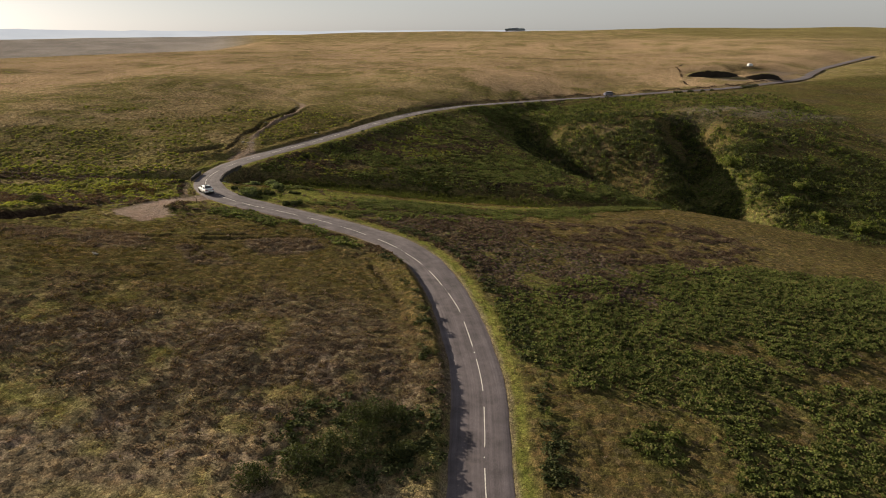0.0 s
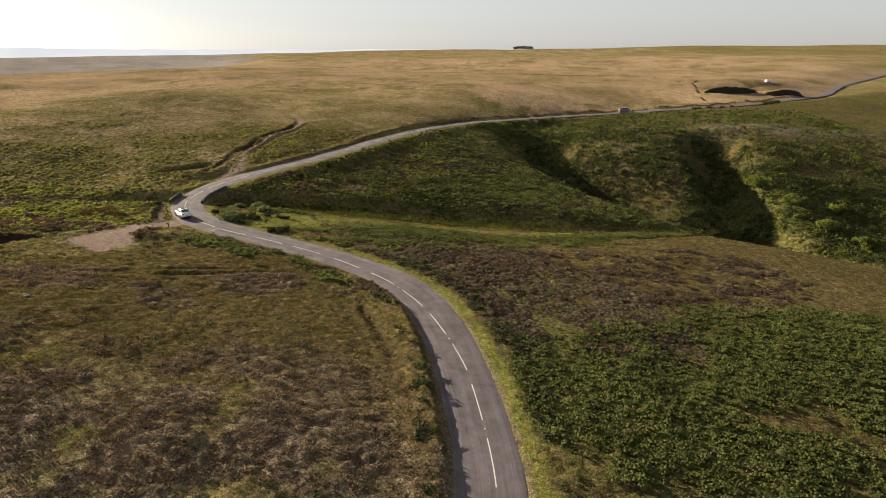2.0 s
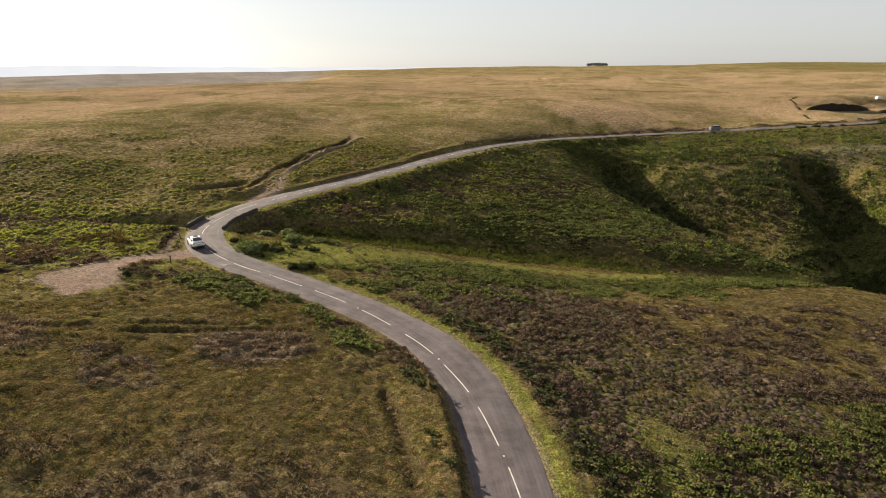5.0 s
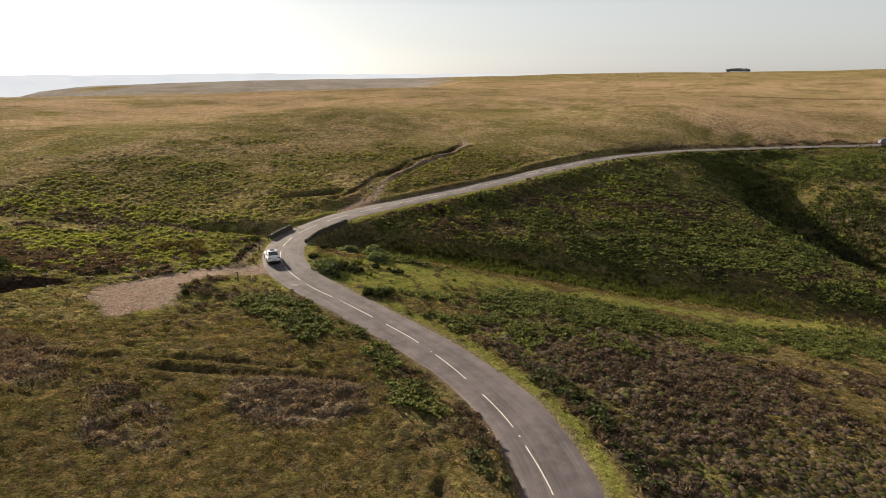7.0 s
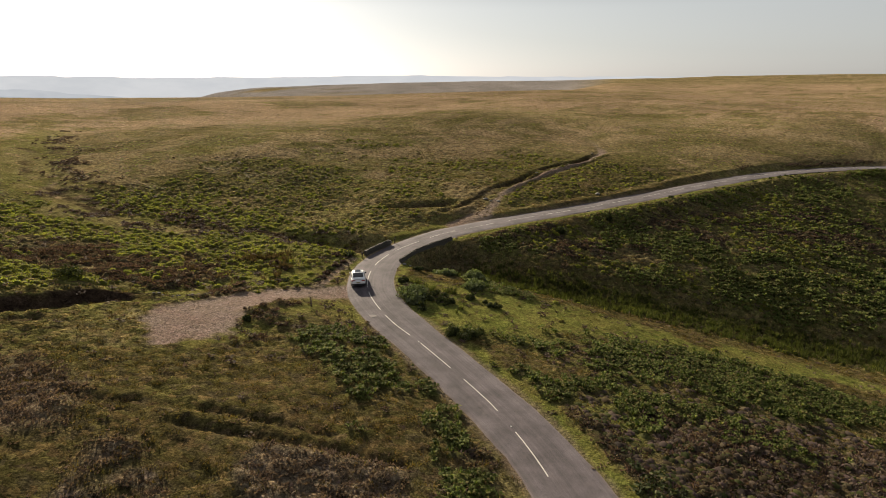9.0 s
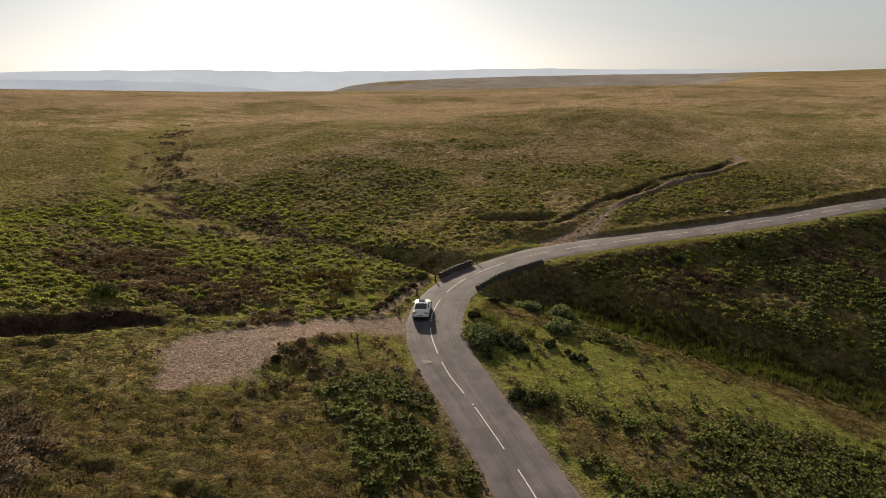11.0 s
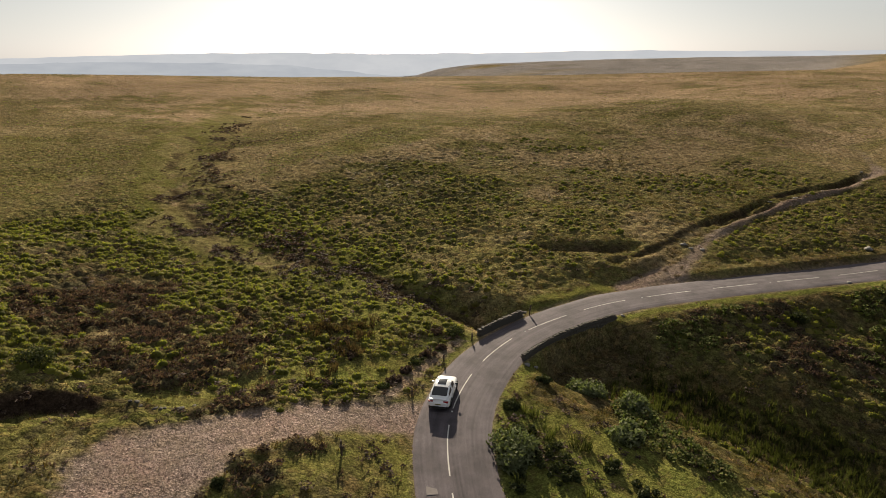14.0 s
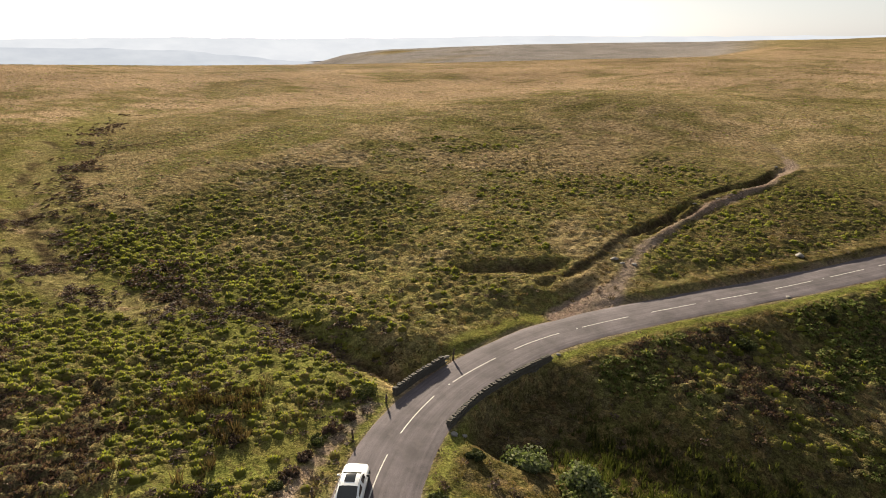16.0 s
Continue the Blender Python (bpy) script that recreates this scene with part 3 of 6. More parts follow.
def plants(x, y, m):
    """Shares of bracken, heather, short turf, russet grass, green tussocks, bare peat and stone."""
    wx, wy = x + (fbm(x, y, 16, 101) - 0.5) * 14, y + (fbm(x, y, 16, 131) - 0.5) * 14
    spot, patchy = fbm(x, y, 5, 151), fbm(x, y, 22, 171)
    rd, ad = m["road"], np.abs(m["road"])
    br = blob(wx, wy, 46, 80, 40, 23, 12) * smooth(0.32, 0.54, spot * 0.55 + patchy * 0.45 + 0.03)
    br = np.maximum(br, blob(wx, wy, 28, 56, 18, 14) * smooth(0.42, 0.58, spot))
    br = np.maximum(br, blob(wx, wy, 14, 76, 8, 14) * smooth(0.5, 0.6, spot))
    br = np.maximum(br, along(wx, wy, [(-32, 132), (0, 143), (43, 158), (100, 183)], 6.5) * smooth(0.33, 0.47, spot))
    br = np.maximum(br, along(wx, wy, [(-45, 120), (-37, 114.5), (-29, 109), (-20, 102), (-13, 95)], 4.0) * smooth(0.48, 0.58, fbm(x, y, 3.5, 152)))
    br = np.maximum(br, 0.9 * along(wx, wy, [(-22, 139), (0, 140), (25, 147), (55, 156)], 7.0) * smooth(0.44, 0.56, spot))
    br = np.maximum(br, along(wx, wy, [(-41, 148), (-34, 144.5), (-26, 141.5), (-12, 142), (5, 146)], 2.6))
    br = np.maximum(br, blob(wx, wy, -10, 127, 26, 9, 22) * smooth(0.52, 0.62, spot))
    east_side = x - np.interp(y, [q[1] for q in ROAD], [q[0] for q in ROAD])
    west = smooth(-5, -9, east_side) * (y > 128) + (x < -62) * (y <= 128)
    bank_y = np.interp(x, [-56, -45, -18, 17, 66, 145], [152, 154.5, 163, 174, 172, 165])
    north = smooth(2, 7, y - bank_y) * smooth(-56, -50, x) * smooth(1.5, 4.5, x - np.interp(y, [q[1] for q in ROAD if q[1] > 144], [q[0] for q in ROAD if q[1] > 144]) - HALF) * smooth(330, 300, y - 0.5 * np.maximum(x - 60, 0))
    br = np.maximum(br, north * smooth(0.44, 0.6, patchy * 0.4 + spot * 0.6) * 0.85)
    br = np.maximum(br, blob(wx, wy, 112, 205, 42, 30) * smooth(0.36, 0.56, spot * 0.5 + patchy * 0.5))
    br *= 1 - 0.75 * blob(wx, wy, 68, 244, 28, 28)
    brown = blob(wx, wy, 8, 222, 46, 15, 40) * smooth(0.36, 0.52, spot)
    br *= 1 - 0.7 * brown
    ling = blob(wx, wy, 22, 113, 42, 23, 8) * smooth(0.34, 0.48, spot * 0.7 + patchy * 0.3 + 0.05)
    ling = np.maximum(ling, north * smooth(0.5, 0.42, patchy) * smooth(0.44, 0.56, spot))
    ling = np.maximum(ling, np.maximum(blob(wx, wy, -35, 174, 11, 6, 35), blob(wx, wy, -8, 204, 24, 9, 40)) * smooth(0.34, 0.5, spot))
    ling = np.maximum(ling, 0.85 * brown)
    ling = np.maximum(ling, 0.9 * blob(wx, wy, 68, 240, 26, 32, 15) * smooth(0.3, 0.46, spot))
    ling = np.maximum(ling, blob(wx, wy, -72, 126, 5, 4) * smooth(0.36, 0.5, spot))
    ling = np.maximum(ling, blob(wx, wy, 27, 98, 32, 16, 10) * smooth(0.34, 0.5, spot) * (rd < -HALF - 4))
    ling = np.maximum(ling, 0.8 * blob(wx, wy, -98, 121, 32, 12) * smooth(0.46, 0.58, fbm(x, y, 7, 156)))
    ling = ling * smooth(0.38, 0.58, fbm(x, y, 2.4, 157))
    ling = np.maximum(ling, np.maximum(blob(x + 0.5 * (wx - x), y + 0.5 * (wy - y), -71, 116, 15, 7.5, 12), blob(wx, wy, -86, 111, 12, 7)) * smooth(0.3, 0.5, fbm(x, y, 2.4, 159)))
    for cx, cy, cr in ((-47.8, 123.0, 2.4), (-50.2, 117.4, 2.6), (-48.2, 115.0, 2.2), (-46.6, 110.4, 2.0)):
        ling = np.maximum(ling, blob(wx, wy, cx, cy, cr, cr * 0.8) * smooth(0.36, 0.55, fbm(x, y, 1.6, 158)))
    he = (blob(wx, wy, -28, 52, 32, 24) * smooth(0.36, 0.58, spot * 0.7 + patchy * 0.3 + 0.02) * 0.9)
    he = np.maximum(he, np.maximum(blob(wx, wy, -57, 88, 10, 6, 20), np.maximum(blob(wx, wy, -37, 90, 6, 3.5), blob(wx, wy, -24, 96, 6, 3))) * smooth(0.34, 0.5, spot))
    mauve = 0.6 * blob(wx, wy, 132, 268, 34, 13) * smooth(0.3, 0.5, spot)
    br *= 1 - mauve
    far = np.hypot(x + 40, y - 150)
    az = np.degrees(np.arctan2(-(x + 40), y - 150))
    # pale grey painted over the far hill in place of distance haze
    haze_mauve = smooth(700, 900, far) * smooth(15, 20, az) * smooth(66, 60, az) * smooth(0.16, 0.36, fbm(x, y, 160, 7))
    lawn = blob(wx, wy, -37, 134, 15, 8.5, 10) * smooth(0.3, 0.42, spot + 0.05)
    lawn = np.maximum(lawn, smooth(2.3, 1.3, ad - HALF + 0.4 * m["edge"]) * (rd < 0) * smooth(300, 250, y))
    lawn = np.maximum(lawn, along(wx, wy, [(-62, 130), (-58.5, 136), (-60, 141)], 3.5) * 0.9)
    lawn = np.maximum(lawn, along(x, y, [(-60.2, 154.5), (-59.6, 160), (-58.2, 166)], 1.7))
    lawn = np.maximum(lawn, 0.6 * along(x + 0.3 * (wx - x), y + 0.3 * (wy - y), FLUSH, 7.0) * smooth(0.2, 0.36, fbm(x, y, 2.5, 163)))
    lawn = np.maximum(lawn, 0.7 * smooth(3.2, 1.2, np.abs(np.abs(x + 55.5) - 6.5) + np.abs(y - 112) * 0.12) * (y < 126) * (y > 100) * smooth(0.38, 0.52, spot))
    lawn = np.maximum(lawn, along(wx, wy, [(9, 52), (12, 66), (12, 85), (2, 108), (-14, 121)], 2.2) * 0.45 * smooth(0.32, 0.48, spot))
    lawn = np.maximum(lawn, along(wx, wy, [(-30, 137), (0, 150), (40, 166), (95, 196)], 4.8) * 0.9 * smooth(0.3, 0.44, spot))
    ru = smooth(0.4, 0.56, fbm(x, y, 45, 201) * 0.65 + spot * 0.35) * smooth(-30, -75, east_side) * (x < 400)
    open_moor = smooth(200, 330, far) * smooth(-48, -38, az) * smooth(110, 95, az) * smooth(1100, 700, far) * smooth(0.3, 0.6, spot * 0.5 + patchy * 0.5)
    ru = 0.75 * ru * np.maximum(blob(wx, wy, -110, 250, 95, 55, 20), blob(wx, wy, 30, 420, 230, 90, 15))
    ru = np.maximum(ru, 0.8 * open_moor)
    ru = np.maximum(ru, 0.95 * west * smooth(110, 190, far) * smooth(1100, 700, far) * smooth(0.44, 0.54, fbm(x, y, 42, 207) * 0.65 + spot * 0.35))
    ru = np.maximum(ru, 0.5 * smooth(158, 185, y + 0.35 * (x + 60)) * west * smooth(70, 170, np.hypot(x + 70, y - 165)) * smooth(0.36, 0.6, spot * 0.45 + patchy * 0.55))
    ru = np.maximum(ru, 0.8 * along(wx, wy, [(-60, 146), (-66, 145), (-74, 146), (-82, 152)], 5.0) * smooth(0.36, 0.52, fbm(x, y, 4, 208)))
    ru = np.maximum(ru, 0.55 * west * smooth(0.52, 0.64, fbm(x, y, 11, 209)) * (far < 130))
    ru *= (1 - 0.85 * blob(wx, wy, -78, 158, 22, 11, 20)) * (1 - 0.6 * blob(wx, wy, -200, 118, 90, 34))
    ru = np.maximum(ru, 0.8 * along(wx, wy, FLUSH[2:8], 4.5) * smooth(0.3, 0.46, fbm(x, y, 4, 210)))
    lime = blob(wx, wy, -92, 118, 42, 36) * smooth(0.26, 0.46, patchy * 0.4 + spot * 0.6 + 0.05)
    home = west * smooth(190, 60, np.hypot(x + 70, y - 160))
    lime = np.maximum(lime, home * (1 - 0.8 * ru) * (0.12 + 0.55 * smooth(0.36, 0.58, fbm(x, y, 12, 188) * 0.6 + spot * 0.4)))
    lime = np.maximum(lime, 0.7 * west * blob(wx, wy, -28, 218, 42, 48) * smooth(0.3, 0.5, spot))
    lime = np.maximum(lime, 0.6 * (1 - ru) * smooth(0.46, 0.6, fbm(x, y, 40, 189)) * smooth(420, 250, far) * west)
    lime = np.maximum(lime, 0.25 * blob(wx, wy, -44, 106, 18, 9, 20) * smooth(0.4, 0.58, spot))
    lime = np.maximum(lime, 0.35 * np.maximum(blob(wx, wy, 22, 136, 64, 22, 20), 0.5 * blob(wx, wy, 16, 104, 36, 22)) * (rd < -HALF) * smooth(0.32, 0.52, fbm(x, y, 3.4, 185)))
    lime = np.maximum(lime, 0.75 * blob(wx, wy, -27, 161, 26, 13, 10) * north * smooth(0.36, 0.54, fbm(x, y, 3.2, 183)))
    lime = np.maximum(lime, (0.85 - 0.65 * smooth(5, 45, x)) * north * smooth(0.36, 0.54, fbm(x, y, 7, 181)))
    lime = np.maximum(lime, 0.7 * smooth(8, 4, np.abs(m["stream"])) * smooth(-48, -42, x) * smooth(0.3, 0.46, spot))
    crest = along(wx, wy, [(-30, 138), (0, 149), (40, 166), (95, 192), (150, 200)], 6.0) * smooth(0.28, 0.46, spot)
    lime = np.maximum(lime, 0.8 * crest)
    hag = 0.8 * smooth(0.9, 0.3, np.abs(m["hagin"])) + 0.8 * smooth(1.0, 0.3, np.abs(m["hag"] + 0.5 + 1.6 * (fbm(x, y, 5, 93) - 0.5))) + smooth(1.3, 0.6, np.abs(m["bank"] + 0.5)) * smooth(80, 90, y) + 0.7 * smooth(1.0, 0.3, np.abs(m["low"])) + 0.75 * smooth(1.7, 0.5, np.abs(m["bankn"] + 0.8 + 3.0 * (fbm(x, y, 5, 95) - 0.5)))
    peat = np.clip(hag, 0, 1) * smooth(0.36, 0.52, spot)
    peat = np.maximum(peat, smooth(1.4, 0.4, np.abs(m["stream"])) * (0.8 - 0.5 * smooth(-48, -42, x)) * np.maximum(smooth(-80, -66, x), smooth(0.5, 0.62, spot)))
    # quarry hollow darkened with the peat colour in place of its shade
    peat = np.maximum(peat, np.minimum(m["quarry"], 0.75) * smooth(0.35, 0.55, spot))
    # ruts take the peat colour to paint in their shadow lines
    peat = np.maximum(peat, m["ruts"] * 0.6)
    rock = np.maximum(m["gravel"], smooth(1.5, 0.5, np.abs(m["track"]) + (spot - 0.5) * 2.5 - np.interp(y, [164, 169, 173, 178, 186, 256, 268, 300], [3.0, 3.0, 1.6, 0.4, -0.15, 0.0, -0.6, -0.9])) * (0.85 - 0.55 * smooth(262, 275, y)))
    rock = np.maximum(rock, smooth(0.7, 0.1, ad - HALF + m["edge"] * 0.4) * 0.45 * (ad < 50))
    rock = np.maximum(rock, blob(x, y, 222, 436, 26, 7, 35) * 0.8)
    rock = np.maximum(rock, 0.8 * along(x, y, [(168, 384), (184, 386), (200, 392), (222, 412)], 5.0))
    rock = np.maximum(rock, along(x, y, [(-54.2, 128), (-57.4, 136), (-59.8, 143)], 0.8) * 0.7)
    under = blob(x, y, -49.4, 151.4, 5.4, 7.0, 12) * (rd < -HALF - 0.5) * (rd > -100)
    lawn *= 1 - under
    br *= 1 - under
    ling = np.maximum(ling, 0.3 * under)
    peat *= 1 - under
    for pts, w_d, k_d in DITCHES:
        peat = np.maximum(peat, k_d * along(x + 2.5 * (fbm(x, y, 7, 97) - 0.5), y + 2.5 * (fbm(x, y, 7, 98) - 0.5), pts, w_d) * smooth(0.32, 0.5, spot))
    sward = np.maximum(np.maximum(blob(wx, wy, -48, 94, 50, 22, -10), blob(wx, wy, -18, 92, 20, 12, -35)), blob(wx, wy, 25, 112, 75, 60)) * smooth(0.22, 0.47, patchy * 0.5 + spot * 0.5)
    sward = np.maximum(sward, smooth(1, 6, east_side) * smooth(225, 190, y) * smooth(20, 40, y))
    sward = np.maximum(np.maximum(sward * (1 - 0.5 * north), (0.45 + 0.5 * smooth(20, 50, x)) * north), 0.75 * blob(wx, wy, -36, 214, 24, 36))
    ling = np.maximum(ling, 0.75 * smooth(0.3, 0.62, spot) * smooth(0.2, 0.44, fbm(x, y, 8, 161)) * blob(wx, wy, 20, 110, 38, 22, 10) * (1 - br) * (rd < -HALF))
    bare = np.maximum(rock, peat)
    for a in (br, he, ling, lawn, ru, lime):
        a *= 1 - np.clip(bare, 0, 1)
    lime *= (1 - 0.8 * ling) * (1 - 0.85 * along(wx, wy, FLUSH[2:8], 4.5))
    he *= 1 - lawn
    ling *= 1 - lawn
    br *= 1 - 0.5 * ling
    br *= 1 - lawn * 0.8
    return dict(bracken=br, heather=he, lawn=lawn, russet=ru, lime=lime, peat=peat, rock=rock, north=north, haze_mauve=np.maximum(haze_mauve, 0.9 * mauve), ling=ling, sward=sward, west=west)


def graded(lo, hi, core_lo, core_hi, step, grow):
    core = list(np.arange(core_lo, core_hi, step))
    up, d = core[-1], step
    while up < hi:
        d = min(d * grow, 90)
        up += d
        core.append(up)
    dn, d = core[0], step
    while dn > lo:
        d = min(d * grow, 90)
        dn -= d
        core.insert(0, dn)
    return np.array(core)


GX, GY = graded(-4900, 4900, -122, 58, 0.4, 1.055), graded(-900, 4900, 44, 236, 0.4, 1.05)
gx, gy = (a.ravel() for a in np.meshgrid(GX, GY))
gz, gm = ground_height(gx, gy)
gp = plants(gx, gy, gm)
off_road = smooth(HALF + 0.3, HALF + 1.6, np.abs(gm["road"])) * (1 - gm["gravel"])
hum = domes(gx + 1.2 * (fbm(gx, gy, 3, 331, 2) - 0.5), gy + 1.2 * (fbm(gx, gy, 3, 332, 2) - 0.5), 1.25, 7)
hum2 = domes(gx + 31, gy + 7, 0.8, 23)
outside = np.maximum(np.maximum(-122 - gx, gx - 58), np.maximum(44 - gy, gy - 236))
fine_grid = smooth(22, 2, outside)
moor = np.clip(gp["west"], 0, 1)
calm = np.clip(smooth(5.5, 2.5, np.abs(gm["hag"] + 0.5)) + smooth(5, 2.5, np.abs(gm["track"])) + smooth(6, 3, np.abs(gm["bank"])) + smooth(5, 2.5, np.abs(gm["bankn"])), 0, 1)
rel = (0.13 + 0.12 * moor * (1 - calm) + 0.22 * gp["lime"] + 0.16 * gp["heather"] + 0.4 * gp["ling"] + 0.2 * gp["north"] + 0.25 * gp["bracken"]) * (1 - 0.75 * gp["lawn"])
rel = rel * (0.3 + 1.3 * fbm(gx, gy, 16, 341, 3))
gz = gz + off_road * (rel * hum + 0.06 * hum2 * (1 - gp["lawn"])) * fine_grid + off_road * 0.12 * (fbm(gx, gy, 2.2, 301, 3) - 0.5)
gz = gz + off_road * 0.12 * domes(gx, gy, 3.0, 91) * smooth(0, 10, outside) * smooth(60, 25, outside)
gz = gz + gm["gravel"] * 0.05 * (fbm(gx, gy, 0.9, 311, 2) - 0.5)
nx, ny = len(GX), len(GY)
ZG = gz.reshape(ny, nx)


def height(x, y):
    """Ground height by looking it up in the finished sheet."""
    x, y = np.atleast_1d(np.asarray(x, float)), np.atleast_1d(np.asarray(y, float))
    i, j = np.clip(np.searchsorted(GX, x) - 1, 0, nx - 2), np.clip(np.searchsorted(GY, y) - 1, 0, ny - 2)
    u, v = (x - GX[i]) / (GX[i + 1] - GX[i]), (y - GY[j]) / (GY[j + 1] - GY[j])
    return (ZG[j, i] * (1 - u) + ZG[j, i + 1] * u) * (1 - v) + (ZG[j + 1, i] * (1 - u) + ZG[j + 1, i + 1] * u) * v


def array_mesh(name, verts, faces, mat, smooth_shade=False):
    """A mesh from numpy arrays; faces all have the same number of corners."""
    me = bpy.data.meshes.new(name)
    k = faces.shape[1]
    me.vertices.add(len(verts))
    me.vertices.foreach_set("co", np.ascontiguousarray(verts, np.float32).ravel())
    me.loops.add(faces.size)
    me.loops.foreach_set("vertex_index", np.ascontiguousarray(faces, np.int32).ravel())
    me.polygons.add(len(faces))
    me.polygons.foreach_set("loop_start", np.arange(0, faces.size, k, dtype=np.int32))
    if smooth_shade:
        me.polygons.foreach_set("use_smooth", np.ones(len(faces), bool))
    me.update(calc_edges=True)
    me.materials.append(mat)
    return me


ii, jj = (a.ravel() for a in np.meshgrid(np.arange(nx - 1), np.arange(ny - 1)))
quad = np.stack([jj * nx + ii, jj * nx + ii + 1, (jj + 1) * nx + ii + 1, (jj + 1) * nx + ii], 1)
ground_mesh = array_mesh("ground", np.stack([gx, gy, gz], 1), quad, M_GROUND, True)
for layer, parts4 in (("plants", (gp["bracken"], gp["heather"], gp["lawn"], gp["russet"])), ("bare", (gp["rock"], gp["lime"], gp["peat"], gp["sward"])), ("dry", (gp["russet"], gp["haze_mauve"], gp["ling"], np.ones_like(gx)))):
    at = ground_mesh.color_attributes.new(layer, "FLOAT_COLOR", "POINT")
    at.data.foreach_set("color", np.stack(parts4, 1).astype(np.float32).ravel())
ground = tagged(new("ground", ground_mesh), "rolling moorland of rough grass, heather and bracken", "ground", kind="structure")
del gx, gy, gz, ii, jj, quad

# ---- road with its markings ----
def road_side(s_line, off):
    run = np.gradient(s_line[:, :2], axis=0)
    run /= np.hypot(run[:, 0], run[:, 1])[:, None]
    return np.stack([s_line[:, 0] - run[:, 1] * off, s_line[:, 1] + run[:, 0] * off], 1)


def road_half(y):
    return HALF + 0.35 * smooth(12, 4, np.abs(y - 134)) 


def build_road():
    cross = np.array([-1, -0.9, -0.6, -0.3, 0, 0.3, 0.6, 0.9, 1.0])
    vs, uvs = [], []
    for k, c in enumerate(cross):
        wob = 0.0
        if abs(c) > 0.95:
            wob = (fbm(road_line[:, 0] * 1.0, road_line[:, 1] + 50 * c, 3.0, 401, 3) - 0.5) * 0.5
        p = road_side(road_line, c * road_half(road_line[:, 1]) + np.sign(c) * wob)
        z = road_line[:, 2] + 0.05 * (1 - c * c) - (0.06 if abs(c) > 0.95 else 0.0)
        vs.append(np.column_stack([p, z]))
        uvs.append(np.column_stack([np.full(len(p), (c + 1) / 2), road_s / 6.0]))
    vs, uvs = np.stack(vs, 1), np.stack(uvs, 1)
    n_s, n_c = vs.shape[:2]
    i, j = (a.ravel() for a in np.meshgrid(np.arange(n_s - 1), np.arange(n_c - 1), indexing="ij"))
    f = np.stack([i * n_c + j, (i + 1) * n_c + j, (i + 1) * n_c + j + 1, i * n_c + j + 1], 1)[:, ::-1]
    me = array_mesh("road", vs.reshape(-1, 3), f, M_ROAD, True)
    uv = me.uv_layers.new(name="UVMap")
    uv.data.foreach_set("uv", uvs.reshape(-1, 2)[f.ravel()].astype(np.float32).ravel())
    return tagged(new("road", me), "narrow worn grey asphalt road with broken white centre line", "road", kind="structure")


road = build_road()


def on_road(s, off=0.0):
    k = np.clip(np.searchsorted(road_s, s), 1, len(road_s) - 1)
    a, b = road_line[k - 1], road_line[k]
    t = (s - road_s[k - 1]) / (road_s[k] - road_s[k - 1])
    p = a + (b - a) * t
    d = (b - a)[:2] / np.hypot(*(b - a)[:2])
    return Vector((p[0] - d[1] * off, p[1] + d[0] * off, p[2] + 0.05 * (1 - (off / HALF) ** 2))), Vector((d[0], d[1], (b - a)[2] / 0.75))


def dash_off(s):
    """The line keeps a little to one side of the middle in the bends."""
    return float(np.interp(s, [120, 137, 143, 152, 160, 170, 179, 184, 197, 203, 214, 232, 241, 250, 259, 275, 300], [-0.4, -0.48, -0.1, 0.55, 1.1, 1.05, 0.6, 0.22, 0.3, 0.6, 0.38, 0.49, 0.15, -0.1, -0.14, -0.3, 0.0]))


def build_dash(s0, length, parent):
    bm = bmesh.new()
    rows = []
    n = max(2, int(length / 0.8))
    for k in range(n + 1):
        s = s0 + length * k / n
        w = 0.05
        row = [bm.verts.new(on_road(s, o + dash_off(s))[0] + Vector((0, 0, 0.004 + h))) for o, h in ((-w, -0.006), (-w, 0.004), (w, 0.004), (w, -0.006))]
        rows.append(row)
    for a, b in zip(rows, rows[1:]):
        for c in range(3):
            bm.faces.new((a[c], b[c], b[c + 1], a[c + 1]))
    bmesh.ops.recalc_face_normals(bm, faces=bm.faces)
    return part("marking", bm, M_LINE, parent)


def part(name, bm, mat, parent=None, label=""):
    """Links a bmesh as one mesh under a thing."""
    me = bpy.data.meshes.new(name)
    bm.to_mesh(me)
    bm.free()
    me.materials.append(mat)
    ob = new(name, me)
    ob.parent = parent
    if label:
        tagged(ob, label)
    return ob


DASH_AT, DASH_LONG, DASH_STEP = 136.4 - 72, 6.2, 9.0
s = DASH_AT
while s < 400:
    slip = float(np.interp(s, [165, 181, 190, 199, 208, 217, 235, 244, 262, 300], [0, 1.2, 1.0, 0.6, -0.5, -0.9, -0.9, -1.0, -0.5, -0.3]))
    build_dash(s + slip, DASH_LONG, road)
    s += DASH_STEP

# ---- helpers for things ----
def thing(name, at, label, category, turn=0.0, group="", kind=""):
    e = new(name)
    e.matrix_world = pose(*at, 0, 0, turn)
    return tagged(e, label, category, group, kind)


def box_into(bm, size, at=(0, 0, 0), m=None, jitter=0.0, rng=random):
    made = bmesh.ops.create_cube(bm, size=1.0)["verts"]
    for v in made:
        v.co = Vector((v.co.x * size[0], v.co.y * size[1], v.co.z * size[2]))
        if jitter:
            v.co += Vector([rng.uniform(-1, 1) * jitter * s for s in size])
        if m is not None:
            v.co = m @ v.co
        v.co += Vector(at)
    return made


